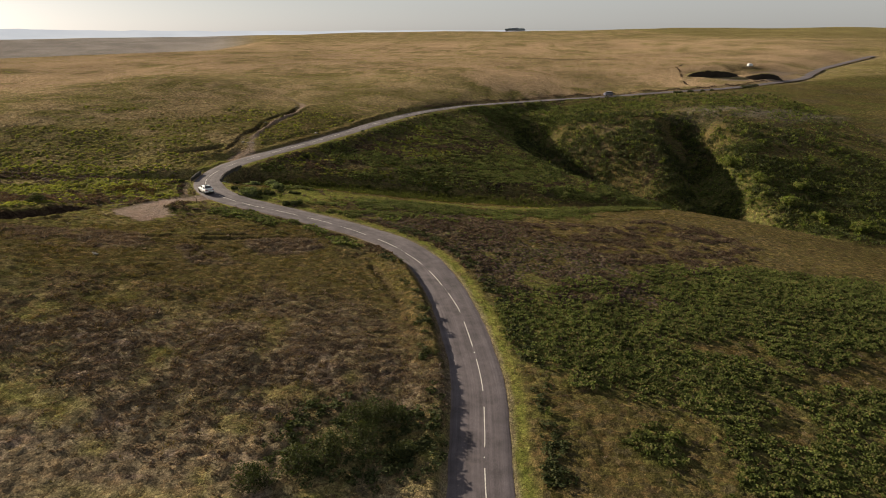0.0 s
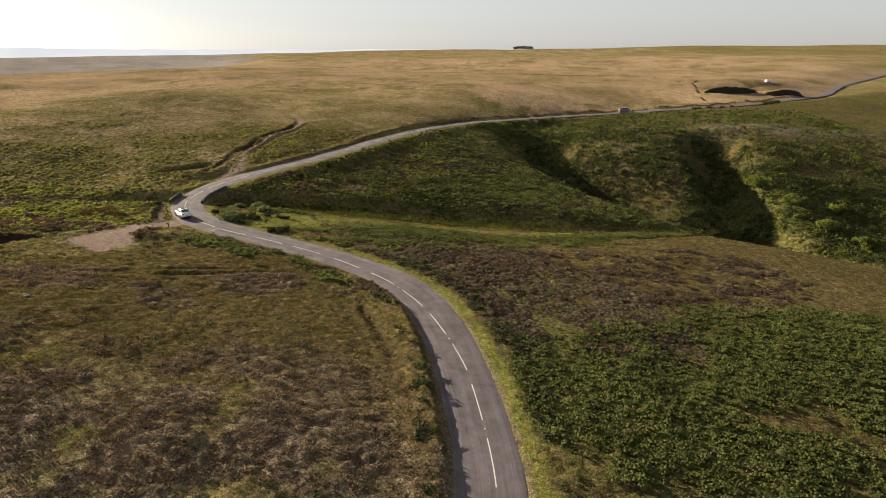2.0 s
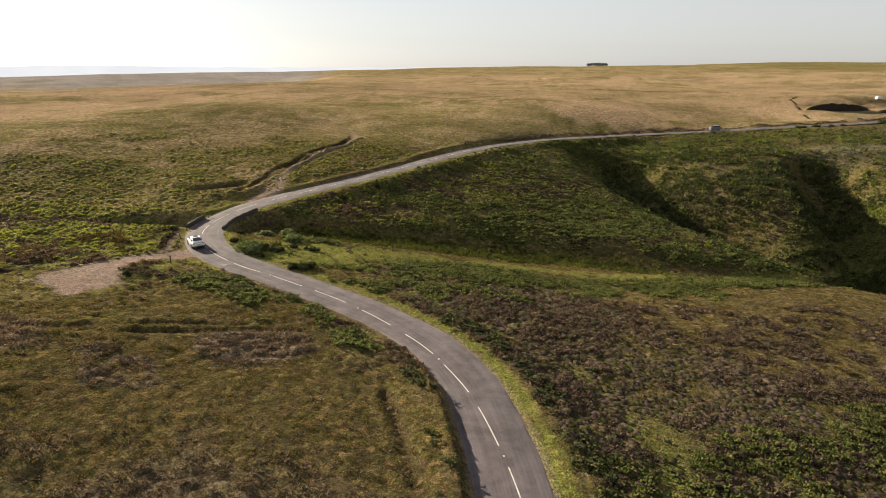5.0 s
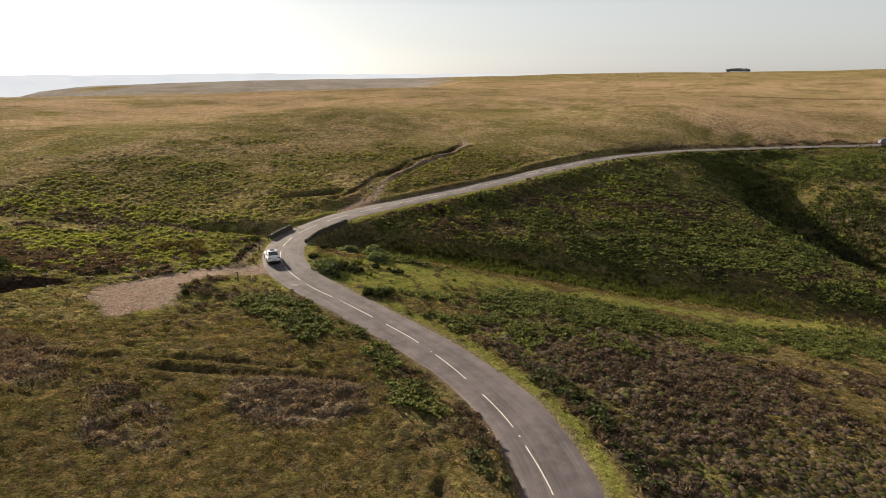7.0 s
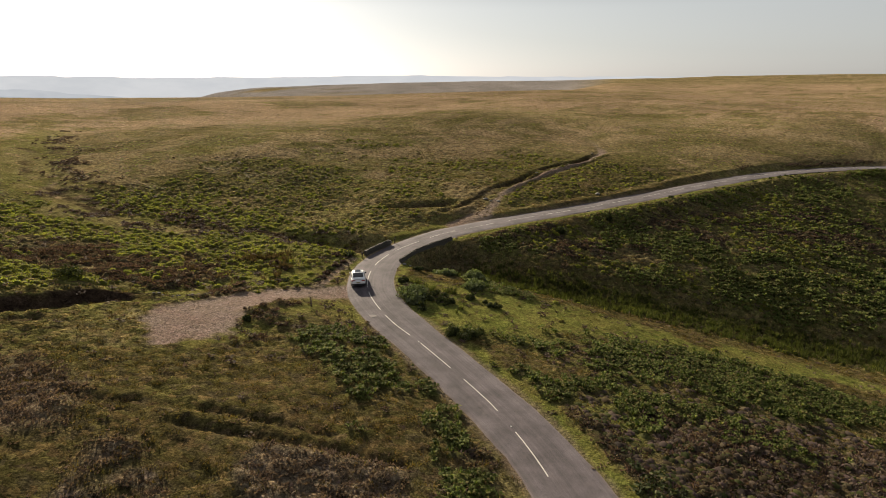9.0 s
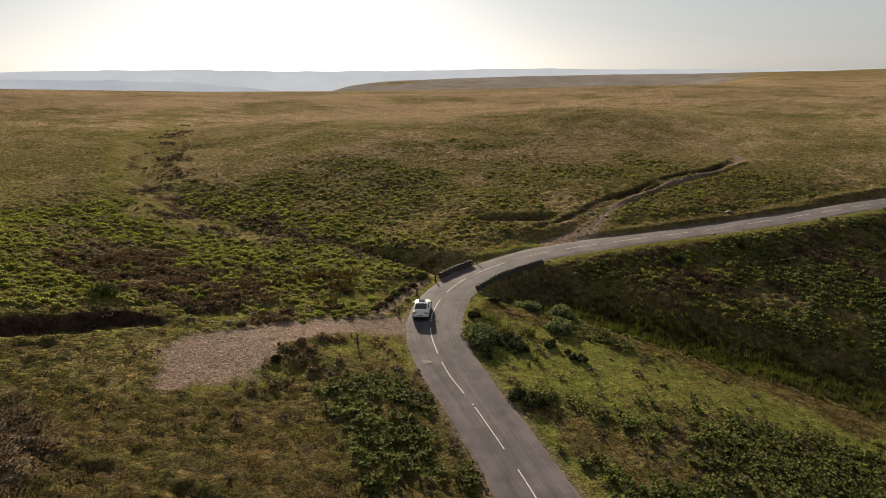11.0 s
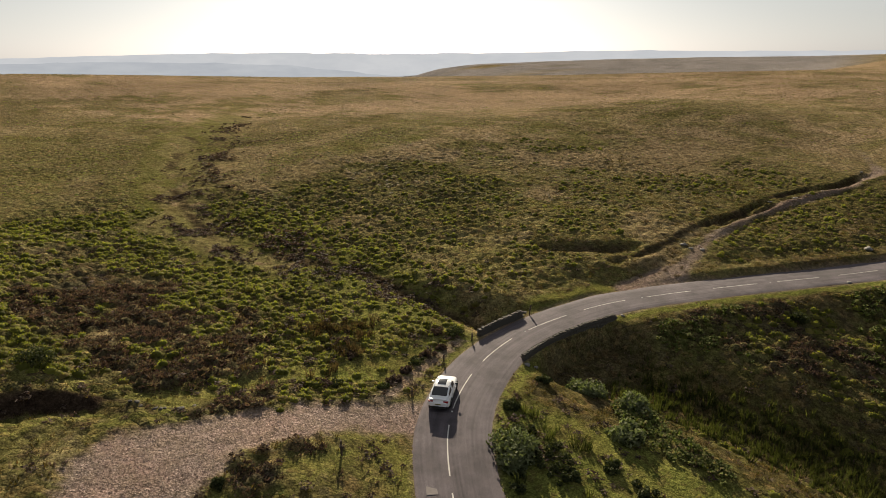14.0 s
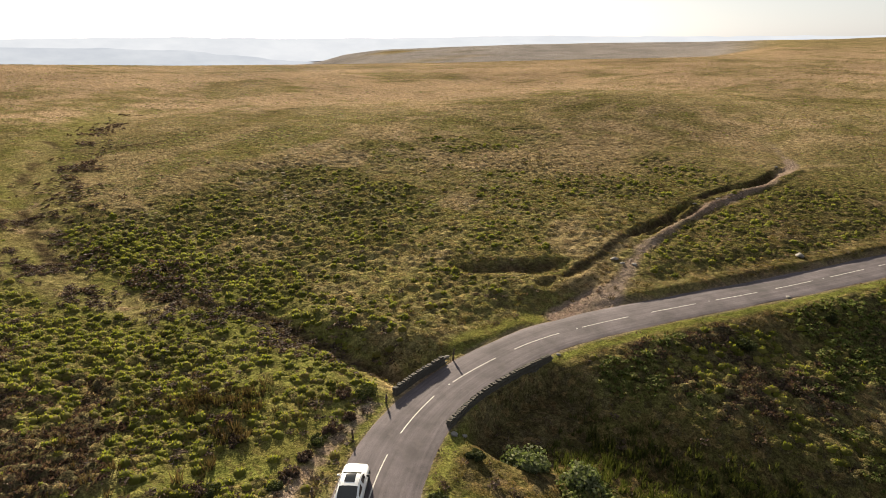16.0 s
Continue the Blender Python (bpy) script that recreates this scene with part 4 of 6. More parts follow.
def tube_into(bm, pts, radii, sides=7):
    rings = []
    for k, (p, r) in enumerate(zip(pts, radii)):
        p = Vector(p)
        d = (Vector(pts[min(k + 1, len(pts) - 1)]) - Vector(pts[max(k - 1, 0)])).normalized()
        a = d.orthogonal().normalized()
        b = d.cross(a)
        rings.append([bm.verts.new(p + (a * math.cos(t) + b * math.sin(t)) * r) for t in [2 * math.pi * i / sides for i in range(sides)]])
    for a, b in zip(rings, rings[1:]):
        for i in range(sides):
            bm.faces.new((a[i], a[(i + 1) % sides], b[(i + 1) % sides], b[i]))
    bm.faces.new(rings[0][::-1])
    bm.faces.new(rings[-1])


def lump(seed, size, sub=2, rough=0.25, flat=0.7):
    """A worn boulder."""
    bm = bmesh.new()
    bmesh.ops.create_icosphere(bm, subdivisions=sub, radius=1.0)
    off = Vector((seed * 7.3, seed * 3.1, seed * 1.7))
    for v in bm.verts:
        k = 1 + rough * noise.noise(v.co * 1.3 + off) * 2 + rough * 0.5 * noise.noise(v.co * 3.1 + off)
        v.co = Vector((v.co.x * size[0], v.co.y * size[1], v.co.z * size[2] * flat)) * k
    return bm


# ---- the white car ----
M_PAINT = simple("white_paint", (0.78, 0.79, 0.8), 0.22, 0, 0.6, 0.02, 2.0)
M_GLASS = simple("dark_glass", (0.012, 0.014, 0.016), 0.08, 0, 0.6, 0.1, 2.0)
M_TYRE = simple("tyre_rubber", (0.02, 0.02, 0.02), 0.85, 0, 0.3, 0.2, 9.0)
M_RIM = simple("dark_alloy", (0.12, 0.12, 0.125), 0.35, 0.9, 0.5, 0.1, 9.0)
M_TRIM = simple("black_trim", (0.018, 0.018, 0.019), 0.55, 0, 0.4, 0.15, 9.0)
M_REDLAMP = simple("red_lamp", (0.28, 0.012, 0.012), 0.2, 0, 0.6, 0.1, 9.0)
M_CLEARLAMP = simple("clear_lamp", (0.5, 0.52, 0.55), 0.12, 0.3, 0.6, 0.1, 9.0)
M_CHROME = simple("bright_trim", (0.6, 0.6, 0.6), 0.2, 1.0, 0.5, 0.05, 9.0)
M_PLATE = simple("plate", (0.42, 0.36, 0.1), 0.5, 0, 0.4, 0.05, 9.0)


def section(x, L):
    """Half outline of the body at a station along its length (x/L from -1 at the tail to 1 at the nose)."""
    u = x / L
    hw = np.interp(u, [-1, -0.96, -0.86, -0.55, 0, 0.55, 0.82, 0.95, 1], [0.70, 0.86, 0.95, 0.995, 0.965, 0.985, 0.93, 0.80, 0.62])
    top = np.interp(u, [-1, -0.95, -0.88, -0.6, -0.2, 0.3, 0.5, 0.75, 0.9, 0.97, 1], [0.86, 1.0, 1.07, 1.12, 1.08, 1.06, 1.05, 1.0, 0.92, 0.82, 0.7])
    low = np.interp(u, [-1, -0.93, -0.8, 0.8, 0.93, 1], [0.46, 0.34, 0.27, 0.25, 0.28, 0.36])
    crown = 0.05 * (1 - abs(u) ** 4)
    return [(0.0, low), (hw * 0.82, low), (hw * 0.97, low + 0.1), (hw, (low + top) * 0.47), (hw * 0.985, top * 0.8), (hw * 0.93, top - 0.05), (hw * 0.82, top), (hw * 0.4, top + crown * 0.8), (0.0, top + crown)]


def cabin(x):
    """Half outline of the glasshouse."""
    roof = np.interp(x, [-2.12, -1.75, -1.3, -0.85, -0.35, 0.1, 0.4, 0.75, 1.12], [1.14, 1.34, 1.52, 1.645, 1.70, 1.695, 1.62, 1.37, 1.06])
    base = np.interp(x, [-2.12, -1.6, 0, 1.12], [1.05, 1.08, 1.05, 1.02])
    wb = np.interp(x, [-2.12, -1.7, -0.8, 0.4, 1.12], [0.74, 0.88, 0.94, 0.93, 0.76])
    k = min(1.0, max(0.0, (roof - base) / 0.6))
    wr = wb * (1 - 0.23 * k)
    return [(wb, base), (wb * (1 - 0.06 * k), base + (roof - base) * 0.25), (wr * 1.03, roof - 0.13 * k), (wr * 0.87, roof - 0.04 * k), (wr * 0.5, roof), (0, roof + 0.01)]


def patch_part(name, grid, rows, cols, mat, parent, label="", lift=0.0, thick=0.0):
    bm = bmesh.new()
    g = [[bm.verts.new(grid[i][j]) for j in cols] for i in rows]
    for a, b in zip(g, g[1:]):
        for k in range(len(a) - 1):
            vs = list(dict.fromkeys((a[k], a[k + 1], b[k + 1], b[k])))
            if len(vs) > 2:
                bm.faces.new(vs)
    bmesh.ops.remove_doubles(bm, verts=bm.verts, dist=0.0005)
    bmesh.ops.recalc_face_normals(bm, faces=bm.faces)
    mid = Vector((0, 0, 0.9))
    if sum((f.calc_center_median() - mid).dot(f.normal) for f in bm.faces) < 0:
        bmesh.ops.reverse_faces(bm, faces=bm.faces)
    if lift:
        bm.normal_update()
        for v in bm.verts:
            v.co += v.normal * lift
    for f in bm.faces:
        f.smooth = True
    return part(name, bm, mat, parent, label)


def mirrored(half):
    return [Vector((h[0], h[1], h[2])) for h in half] + [Vector((h[0], -h[1], h[2])) for h in half[-2::-1]]


def wheel(parent, x, y, r=0.385, w=0.27):
    bm = bmesh.new()
    side = 1 if y > 0 else -1
    prof = [(r * 0.66, -w / 2), (r * 0.93, -w / 2), (r, -w / 2 + 0.05), (r, w / 2 - 0.05), (r * 0.93, w / 2), (r * 0.66, w / 2)]
    n = 28
    rings = [[bm.verts.new((x + math.cos(a) * pr, y + py, r + math.sin(a) * pr)) for pr, py in prof] for a in [2 * math.pi * i / n for i in range(n)]]
    for i in range(n):
        a, b = rings[i], rings[(i + 1) % n]
        for k in range(len(prof) - 1):
            bm.faces.new((a[k], a[k + 1], b[k + 1], b[k])).smooth = True
    bmesh.ops.recalc_face_normals(bm, faces=bm.faces)
    tyre = part("wheel", bm, M_TYRE, parent, "black tyre on a dark alloy rim")
    bm = bmesh.new()
    face = y + side * (w / 2 - 0.03)
    for i in range(10):
        a = 2 * math.pi * i / 10
        m = Matrix.Translation((x, face, r)) @ Matrix.Rotation(-a, 4, "Y") @ Matrix.Translation((r * 0.36, 0, 0))
        box_into(bm, (r * 0.6, 0.03, 0.045), m=m)
    made = bmesh.ops.create_cone(bm, cap_ends=True, segments=20, radius1=r * 0.66, radius2=r * 0.66, depth=0.02)["verts"]
    for v in made:
        v.co = Vector((x + v.co.x, face - side * 0.06 + v.co.z, r + v.co.y))
    part("rim", bm, M_RIM, tyre)


def build_car(at, turn, label):
    car = thing("car", at, label, "car", turn)
    L = 2.45
    xs = [-2.45, -2.40, -2.3, -2.1, -1.9, -1.6, -1.3, -0.9, -0.5, 0, 0.5, 0.9, 1.2, 1.5, 1.8, 2.05, 2.25, 2.38, 2.45]
    grid = [mirrored([(x, y, z) for y, z in section(x, L)]) for x in xs]
    body = patch_part("body", grid, range(len(xs)), range(len(grid[0])), M_PAINT, car, "glossy white car body")
    me = body.data
    bm = bmesh.new()
    bm.from_mesh(me)
    bmesh.ops.holes_fill(bm, edges=[e for e in bm.edges if e.is_boundary], sides=0)
    bmesh.ops.recalc_face_normals(bm, faces=bm.faces)
    bm.to_mesh(me)
    bm.free()
    cx = [-2.12, -1.9, -1.6, -1.3, -1.0, -0.7, -0.35, 0.0, 0.25, 0.5, 0.8, 1.12]
    cg = [mirrored([(x, y, z) for y, z in cabin(x)]) for x in cx]
    patch_part("cabin", cg, range(len(cx)), range(len(cg[0])), M_PAINT, car)
    patch_part("rear_window", cg, range(1, 5), range(3, 8), M_GLASS, car, "dark tinted rear window", 0.012)
    patch_part("windscreen", cg, range(8, 12), range(3, 8), M_GLASS, car, "dark windscreen", 0.012)
    for c0, c1 in ((0, 3), (8, 11)):
        patch_part("side_window", cg, range(2, 6), range(c0 + (0 if c0 else 1) - (0 if c0 else 0), c1 - (1 if c0 else 0)), M_GLASS, car, "dark tinted side window", 0.012)
        patch_part("side_window", cg, range(6, 10), range(c0 + (0 if c0 else 1), c1 - (1 if c0 else 0)), M_GLASS, car, "dark tinted side window", 0.012)
    patch_part("sunroof", cg, range(5, 9), range(4, 7), M_GLASS, car, "dark glass sunroof", 0.014)
    for sx in (-1.42, 1.48):
        for sy in (0.86, -0.86):
            wheel(car, sx, sy)
            bm = bmesh.new()
            n = 22
            side = 1 if sy > 0 else -1
            ring = []
            for i in range(n + 1):
                a = math.pi * (-0.06 + 1.12 * i / n)
                ring.append([bm.verts.new((sx + math.cos(a) * rr, side * yy, 0.385 + math.sin(a) * rr)) for rr, yy in ((0.40, 0.93), (0.40, 1.0), (0.46, 1.005), (0.47, 0.97))])
            for a, b in zip(ring, ring[1:]):
                for k in range(3):
                    bm.faces.new((a[k], a[k + 1], b[k + 1], b[k])).smooth = True
            bmesh.ops.recalc_face_normals(bm, faces=bm.faces)
            part("wheel_arch", bm, M_TRIM, car)
    for side in (1, -1):
        bm = bmesh.new()
        box_into(bm, (0.26, 0.46, 0.15), (-2.28, side * 0.64, 0.92), jitter=0.06)
        bmesh.ops.bevel(bm, geom=bm.edges, offset=0.03, segments=2, affect="EDGES")
        part("tail_lamp", bm, M_REDLAMP, car, "red tail lamp")
        bm = bmesh.new()
        box_into(bm, (0.34, 0.3, 0.14), (2.1, side * 0.62, 0.8), jitter=0.05)
        bmesh.ops.bevel(bm, geom=bm.edges, offset=0.03, segments=2, affect="EDGES")
        part("headlamp", bm, M_CLEARLAMP, car, "clear headlamp")
        bm = bmesh.new()
        box_into(bm, (0.14, 0.24, 0.15), (0.72, side * 1.05, 1.1), jitter=0.05)
        bmesh.ops.bevel(bm, geom=bm.edges, offset=0.04, segments=2, affect="EDGES")
        part("wing_mirror", bm, M_TRIM if side < 0 else M_PAINT, car)
        bm = bmesh.new()
        tube_into(bm, [(-2.3, side * 0.62, 0.38), (-2.47, side * 0.62, 0.38)], [0.05, 0.055], 12)
        part("exhaust", bm, M_CHROME, car)
        bm = bmesh.new()
        box_into(bm, (2.2, 0.06, 0.1), (0, side * 0.95, 0.3))
        bmesh.ops.bevel(bm, geom=bm.edges, offset=0.02, segments=1, affect="EDGES")
        part("sill", bm, M_TRIM, car)
        for hx in (-0.55, 0.42):
            bm = bmesh.new()
            box_into(bm, (0.2, 0.03, 0.03), (hx, side * 0.985, 0.92))
            part("door_handle", bm, M_PAINT, car)
    bm = bmesh.new()
    box_into(bm, (0.2, 1.62, 0.3), (-2.36, 0, 0.42))
    bmesh.ops.bevel(bm, geom=bm.edges, offset=0.04, segments=2, affect="EDGES")
    part("rear_diffuser", bm, M_TRIM, car)
    bm = bmesh.new()
    box_into(bm, (0.12, 1.2, 0.26), (2.4, 0, 0.55))
    bmesh.ops.bevel(bm, geom=bm.edges, offset=0.04, segments=2, affect="EDGES")
    part("grille", bm, M_TRIM, car)
    bm = bmesh.new()
    box_into(bm, (0.02, 0.5, 0.1), (-2.462, 0, 0.72))
    plate = part("number_plate", bm, M_PLATE, car, "dull yellow rear plate with dark bars")
    for q in range(6):
        bm = bmesh.new()
        box_into(bm, (0.006, 0.045, 0.065), (-2.475, -0.19 + 0.075 * q, 0.72))
        part("bar", bm, M_TRIM, plate)
    bm = bmesh.new()
    box_into(bm, (0.26, 1.5, 0.035), (-2.2, 0, 1.13), jitter=0.02)
    bmesh.ops.bevel(bm, geom=bm.edges, offset=0.012, segments=2, affect="EDGES")
    part("tail_spoiler", bm, M_PAINT, car)
    for side in (1, -1):
        bm = bmesh.new()
        tube_into(bm, [(-0.95, side * 0.66, 1.665), (-0.3, side * 0.69, 1.715), (0.25, side * 0.66, 1.66)], [0.018, 0.02, 0.018], 6)
        part("roof_rail", bm, M_CHROME, car)
    return car


rear, ahead = Vector((-50.05, 131.1, 0)), Vector((-0.64, 0.77, 0))
mid_car = rear + ahead * 2.45
build_car((mid_car.x, mid_car.y, 1.55 + 0.045), math.degrees(math.atan2(ahead.y, ahead.x)), "white coupe-backed crossover car with dark glass, on the road")


M_BLUEGREY = simple("grey_blue_paint", (0.16, 0.16, 0.21), 0.3, 0, 0.5, 0.03, 2.0)


def build_van(at, turn, label, name="van"):
    """A small far-off vehicle."""
    v = thing(name, at, label, name, turn)
    bm = bmesh.new()
    box_into(bm, (4.6, 1.85, 1.25), (0, 0, 1.0))
    bmesh.ops.bevel(bm, geom=bm.edges, offset=0.16, segments=2, affect="EDGES")
    part("body", bm, M_BLUEGREY if name == "car" else M_PAINT, v)
    bm = bmesh.new()
    top = box_into(bm, (3.3, 1.7, 0.6), (-0.4, 0, 1.85))
    for q in top:
        if q.co.z > 1.9:
            q.co.y *= 0.86
            q.co.x = -0.4 + (q.co.x + 0.4) * 0.84
    bmesh.ops.bevel(bm, geom=bm.edges, offset=0.08, segments=2, affect="EDGES")
    part("cab", bm, M_GLASS if name == "car" else M_PAINT, v)
    if name == "car":
        bm = bmesh.new()
        box_into(bm, (2.6, 1.4, 0.08), (-0.4, 0, 2.15))
        bmesh.ops.bevel(bm, geom=bm.edges, offset=0.03, segments=1, affect="EDGES")
        part("roof", bm, M_BLUEGREY, v)
    else:
        bm = bmesh.new()
        box_into(bm, (0.3, 1.5, 0.4), (1.1, 0, 1.85))
        part("windscreen", bm, M_GLASS, v)
    for sx in (-1.4, 1.4):
        for sy in (0.82, -0.82):
            wheel(v, sx, sy, 0.34, 0.22)
    return v


# ---- dry-stone parapets of the bridge ----
STONE_SHAPES = []
rng = random.Random(5)
for k in range(8):
    bm = bmesh.new()
    box_into(bm, (1, 1, 1), jitter=0.11, rng=rng)
    me = bpy.data.meshes.new("stone")
    bm.to_mesh(me)
    bm.free()
    me.materials.append(M_STONE)
    STONE_SHAPES.append(me)


def stone(name, parent, at, size, turn, tilt=0.0):
    ob = new(name, rng.choice(STONE_SHAPES))
    ob.parent = parent
    ob.matrix_world = Matrix.LocRotScale(at, Euler((rng.uniform(-0.06, 0.06), tilt, turn)), size)
    return ob


def build_parapet(points, top, below, label):
    """A stone wall along a line (x, y of its middle); top: height over the road; below: depth of the outer footing."""
    s_w, line = curve_through([(*p, 0) for p in points], 0.1)
    base = [float(np.interp(y, road_line[(road_line[:, 1] > 120) & (road_line[:, 1] < 190), 1], road_line[(road_line[:, 1] > 120) & (road_line[:, 1] < 190), 2])) for y in line[:, 1]]
    w = thing("parapet_wall", (line[0, 0], line[0, 1], base[0]), label, "stone wall")
    inv = w.matrix_world.inverted()
    bm = bmesh.new()
    ring = []
    for k in range(0, len(line), 4):
        a, b = line[max(k - 1, 0), :2], line[min(k + 1, len(line) - 1), :2]
        d = (b - a) / np.hypot(*(b - a))
        nrm = np.array([-d[1], d[0]])
        ring.append([bm.verts.new(inv @ Vector((line[k, 0] + nrm[0] * o, line[k, 1] + nrm[1] * o, base[k] + z))) for o, z in ((0.15, -below), (0.15, top - 0.06), (-0.15, top - 0.06), (-0.15, -below))])
    for p, q in zip(ring, ring[1:]):
        for i in range(4):
            bm.faces.new((p[i], p[(i + 1) % 4], q[(i + 1) % 4], q[i]))
    bm.faces.new(ring[0])
    bm.faces.new(ring[-1][::-1])
    bmesh.ops.recalc_face_normals(bm, faces=bm.faces)
    part("core", bm, M_STONE, w)
    V, F = [], []
    unit = [np.array([v.co[:] for v in m.vertices]) for m in STONE_SHAPES]
    unit_f = [np.array([p.vertices[:] for p in m.polygons]) for m in STONE_SHAPES]
    singles = 0
    for side in (1, -1):
        z = -below
        while z < top - 0.12:
            hh = rng.uniform(0.11, 0.2)
            s = rng.uniform(0, 0.3)
            while s < s_w[-1] - 0.1:
                ln = rng.uniform(0.22, 0.48)
                k = min(int((s + ln / 2) / 0.1), len(line) - 2)
                d = line[k + 1, :2] - line[max(k - 1, 0), :2]
                turn = math.atan2(d[1], d[0])
                o = side * (0.17 + rng.uniform(-0.02, 0.035))
                at = Vector((line[k, 0] - math.sin(turn) * o, line[k, 1] + math.cos(turn) * o, base[k] + z + hh / 2))
                size = (ln * 0.95, 0.16, hh * 0.93)
                if z > -0.1 and singles < 240:
                    stone("stone", w, at, size, turn)
                    singles += 1
                else:
                    q = rng.randrange(len(unit))
                    m = Matrix.LocRotScale(at, Euler((0, 0, turn)), size)
                    n0 = sum(len(v) for v in V)
                    V.append(np.array([(inv @ m @ Vector(v))[:] for v in unit[q]]))
                    F.append(unit_f[q] + n0)
                s += ln
            z += hh
    if V:
        rest = new("lower_stones", array_mesh("lower_stones", np.vstack(V), np.vstack(F), M_STONE))
        rest.parent = w
        tagged(rest, kind="stuff")
    s = 0.1
    while s < s_w[-1]:
        k = min(int(s / 0.1), len(line) - 2)
        d = line[k + 1, :2] - line[max(k - 1, 0), :2]
        turn = math.atan2(d[1], d[0])
        h = rng.uniform(0.13, 0.22)
        stone("coping_stone", w, Vector((line[k, 0], line[k, 1], base[k] + top - 0.06 + h / 2)), (rng.uniform(0.15, 0.24), 0.4, h), turn, rng.uniform(-0.12, 0.08))
        s += rng.uniform(0.27, 0.4)
    return w


build_parapet([(-52.0, 143.6), (-52.7, 147), (-52.95, 150.5), (-52.7, 154.5), (-52.0, 158.8)], 0.5, 4.2, "curved dry-stone bridge parapet with upright coping stones")
build_parapet([(-58.9, 143.9), (-59.4, 147.5), (-59.6, 151.4)], 0.7, 2.6, "short dry-stone bridge parapet with upright coping stones")

# ---- posts ----
def build_post(x, y, tall, lean, label, arm=False):
    p = thing("post", (x, y, float(height(x, y)[0]) - 0.05), label, "post", rng.uniform(0, 360), group="wooden roadside posts")
    bm = bmesh.new()
    tube_into(bm, [(0, 0, -0.15), (lean * 0.3, 0, tall * 0.35), (lean * 0.6, 0.02, tall * 0.6), (lean, 0, tall)], [0.085, 0.08, 0.075, 0.07], 8)
    part("shaft", bm, M_WOOD, p)
    bm = bmesh.new()
    tube_into(bm, [(lean * 0.55, 0.02, tall * 0.56), (lean * 0.62, 0.02, tall * 0.66)], [0.14, 0.13], 8)
    part("band", bm, M_WOOD, p)
    if arm:
        bm = bmesh.new()
        box_into(bm, (0.6, 0.04, 0.12), (lean + 0.2, 0, tall - 0.1))
        bmesh.ops.bevel(bm, geom=bm.edges, offset=0.012, segments=1, affect="EDGES")
        part("finger_board", bm, M_WOOD, p)
    return p


for x, y, tall, lean in ((-58.55, 142.6, 0.95, 0.05), (-56.75, 137.3, 0.85, -0.04), (-53.5, 130.9, 0.85, 0.04), (-59.3, 152.3, 1.25, 0.28)):
    build_post(x, y, tall, lean, "dark weathered wooden post beside the road")
build_post(-49.2, 121.2, 1.25, 0.02, "weathered wooden waymark post with a finger board", True)

# ---- boulders ----
def build_rock(x, y, size, seed, label="pale lichened boulder lying in the grass", mat=None, sink=0.25):
    r = part("boulder", lump(seed, size), mat or M_ROCK)
    for f in r.data.polygons:
        f.use_smooth = True
    r.matrix_world = pose(x, y, float(height(x, y)[0]) + size[2] * (0.7 - sink) * 0.6, 0, 0, seed * 47)
    return tagged(r, label, "boulder", "boulders")


for k, (x, y, a) in enumerate([(-58.9, 184.6, 0.75), (-57.6, 184.2, 0.6), (-56.2, 184.9, 0.65), (-58.0, 219.4, 0.7), (-60.2, 214.5, 0.5), (-41.0, 203.2, 1.0), (-51.0, 143.2, 0.5),
                                (-50.6, 144.0, 0.4), (-60.2, 152.4, 0.5), (-61.0, 151.6, 0.45), (-48.5, 82.0, 0.45), (-48.0, 81.6, 0.4), (-57.4, 248.5, 0.6), (-38.6, 189.4, 0.55), (-51.9, 160.0, 0.4)]):
    build_rock(x, y, (a * 0.75, a * 0.5, a * 0.42), k + 1)
for k in range(9):
    build_rock(-62.6 + 0.32 * k + rng.uniform(-0.3, 0.3), 110.0 + 0.5 * k + rng.uniform(-0.3, 0.3), (rng.uniform(0.14, 0.3), 0.16, 0.13), 30 + k, "small dark stone lying in the gravel", M_STONE)

# ---- bushes ----
def leaf_cloud(rng_n, blobs, count, leaf, droop=0.0):
    """Leaves (bent quads) spread over and inside several lobes."""
    ctr = np.array([b[:3] for b in blobs], float)
    rad = np.array([b[3] for b in blobs], float)
    pick = rng_n.choice(len(blobs), count, p=rad ** 2 / (rad ** 2).sum())
    d = rng_n.normal(size=(count, 3))
    d /= np.linalg.norm(d, axis=1)[:, None]
    r = rad[pick] * (0.55 + 0.5 * rng_n.random(count) ** 0.5)
    p = ctr[pick] + d * r[:, None] * np.array([1, 1, 0.85])
    p[:, 2] = np.maximum(p[:, 2], 0.04)
    a = rng_n.normal(size=(count, 3)) + d * 0.4
    a /= np.linalg.norm(a, axis=1)[:, None]
    b = np.cross(a, d + 0.3 * rng_n.normal(size=(count, 3)))
    b /= np.linalg.norm(b, axis=1)[:, None] + 1e-9
    s = leaf * (0.6 + 0.8 * rng_n.random(count))[:, None]
    v = np.stack([p - a * s, p + b * s * 0.55, p + a * s - np.array([0, 0, droop]), p - b * s * 0.55], 1).reshape(-1, 3)
    i = np.arange(count)[:, None] * 4
    return v, np.hstack([i, i + 1, i + 2, i + 3])


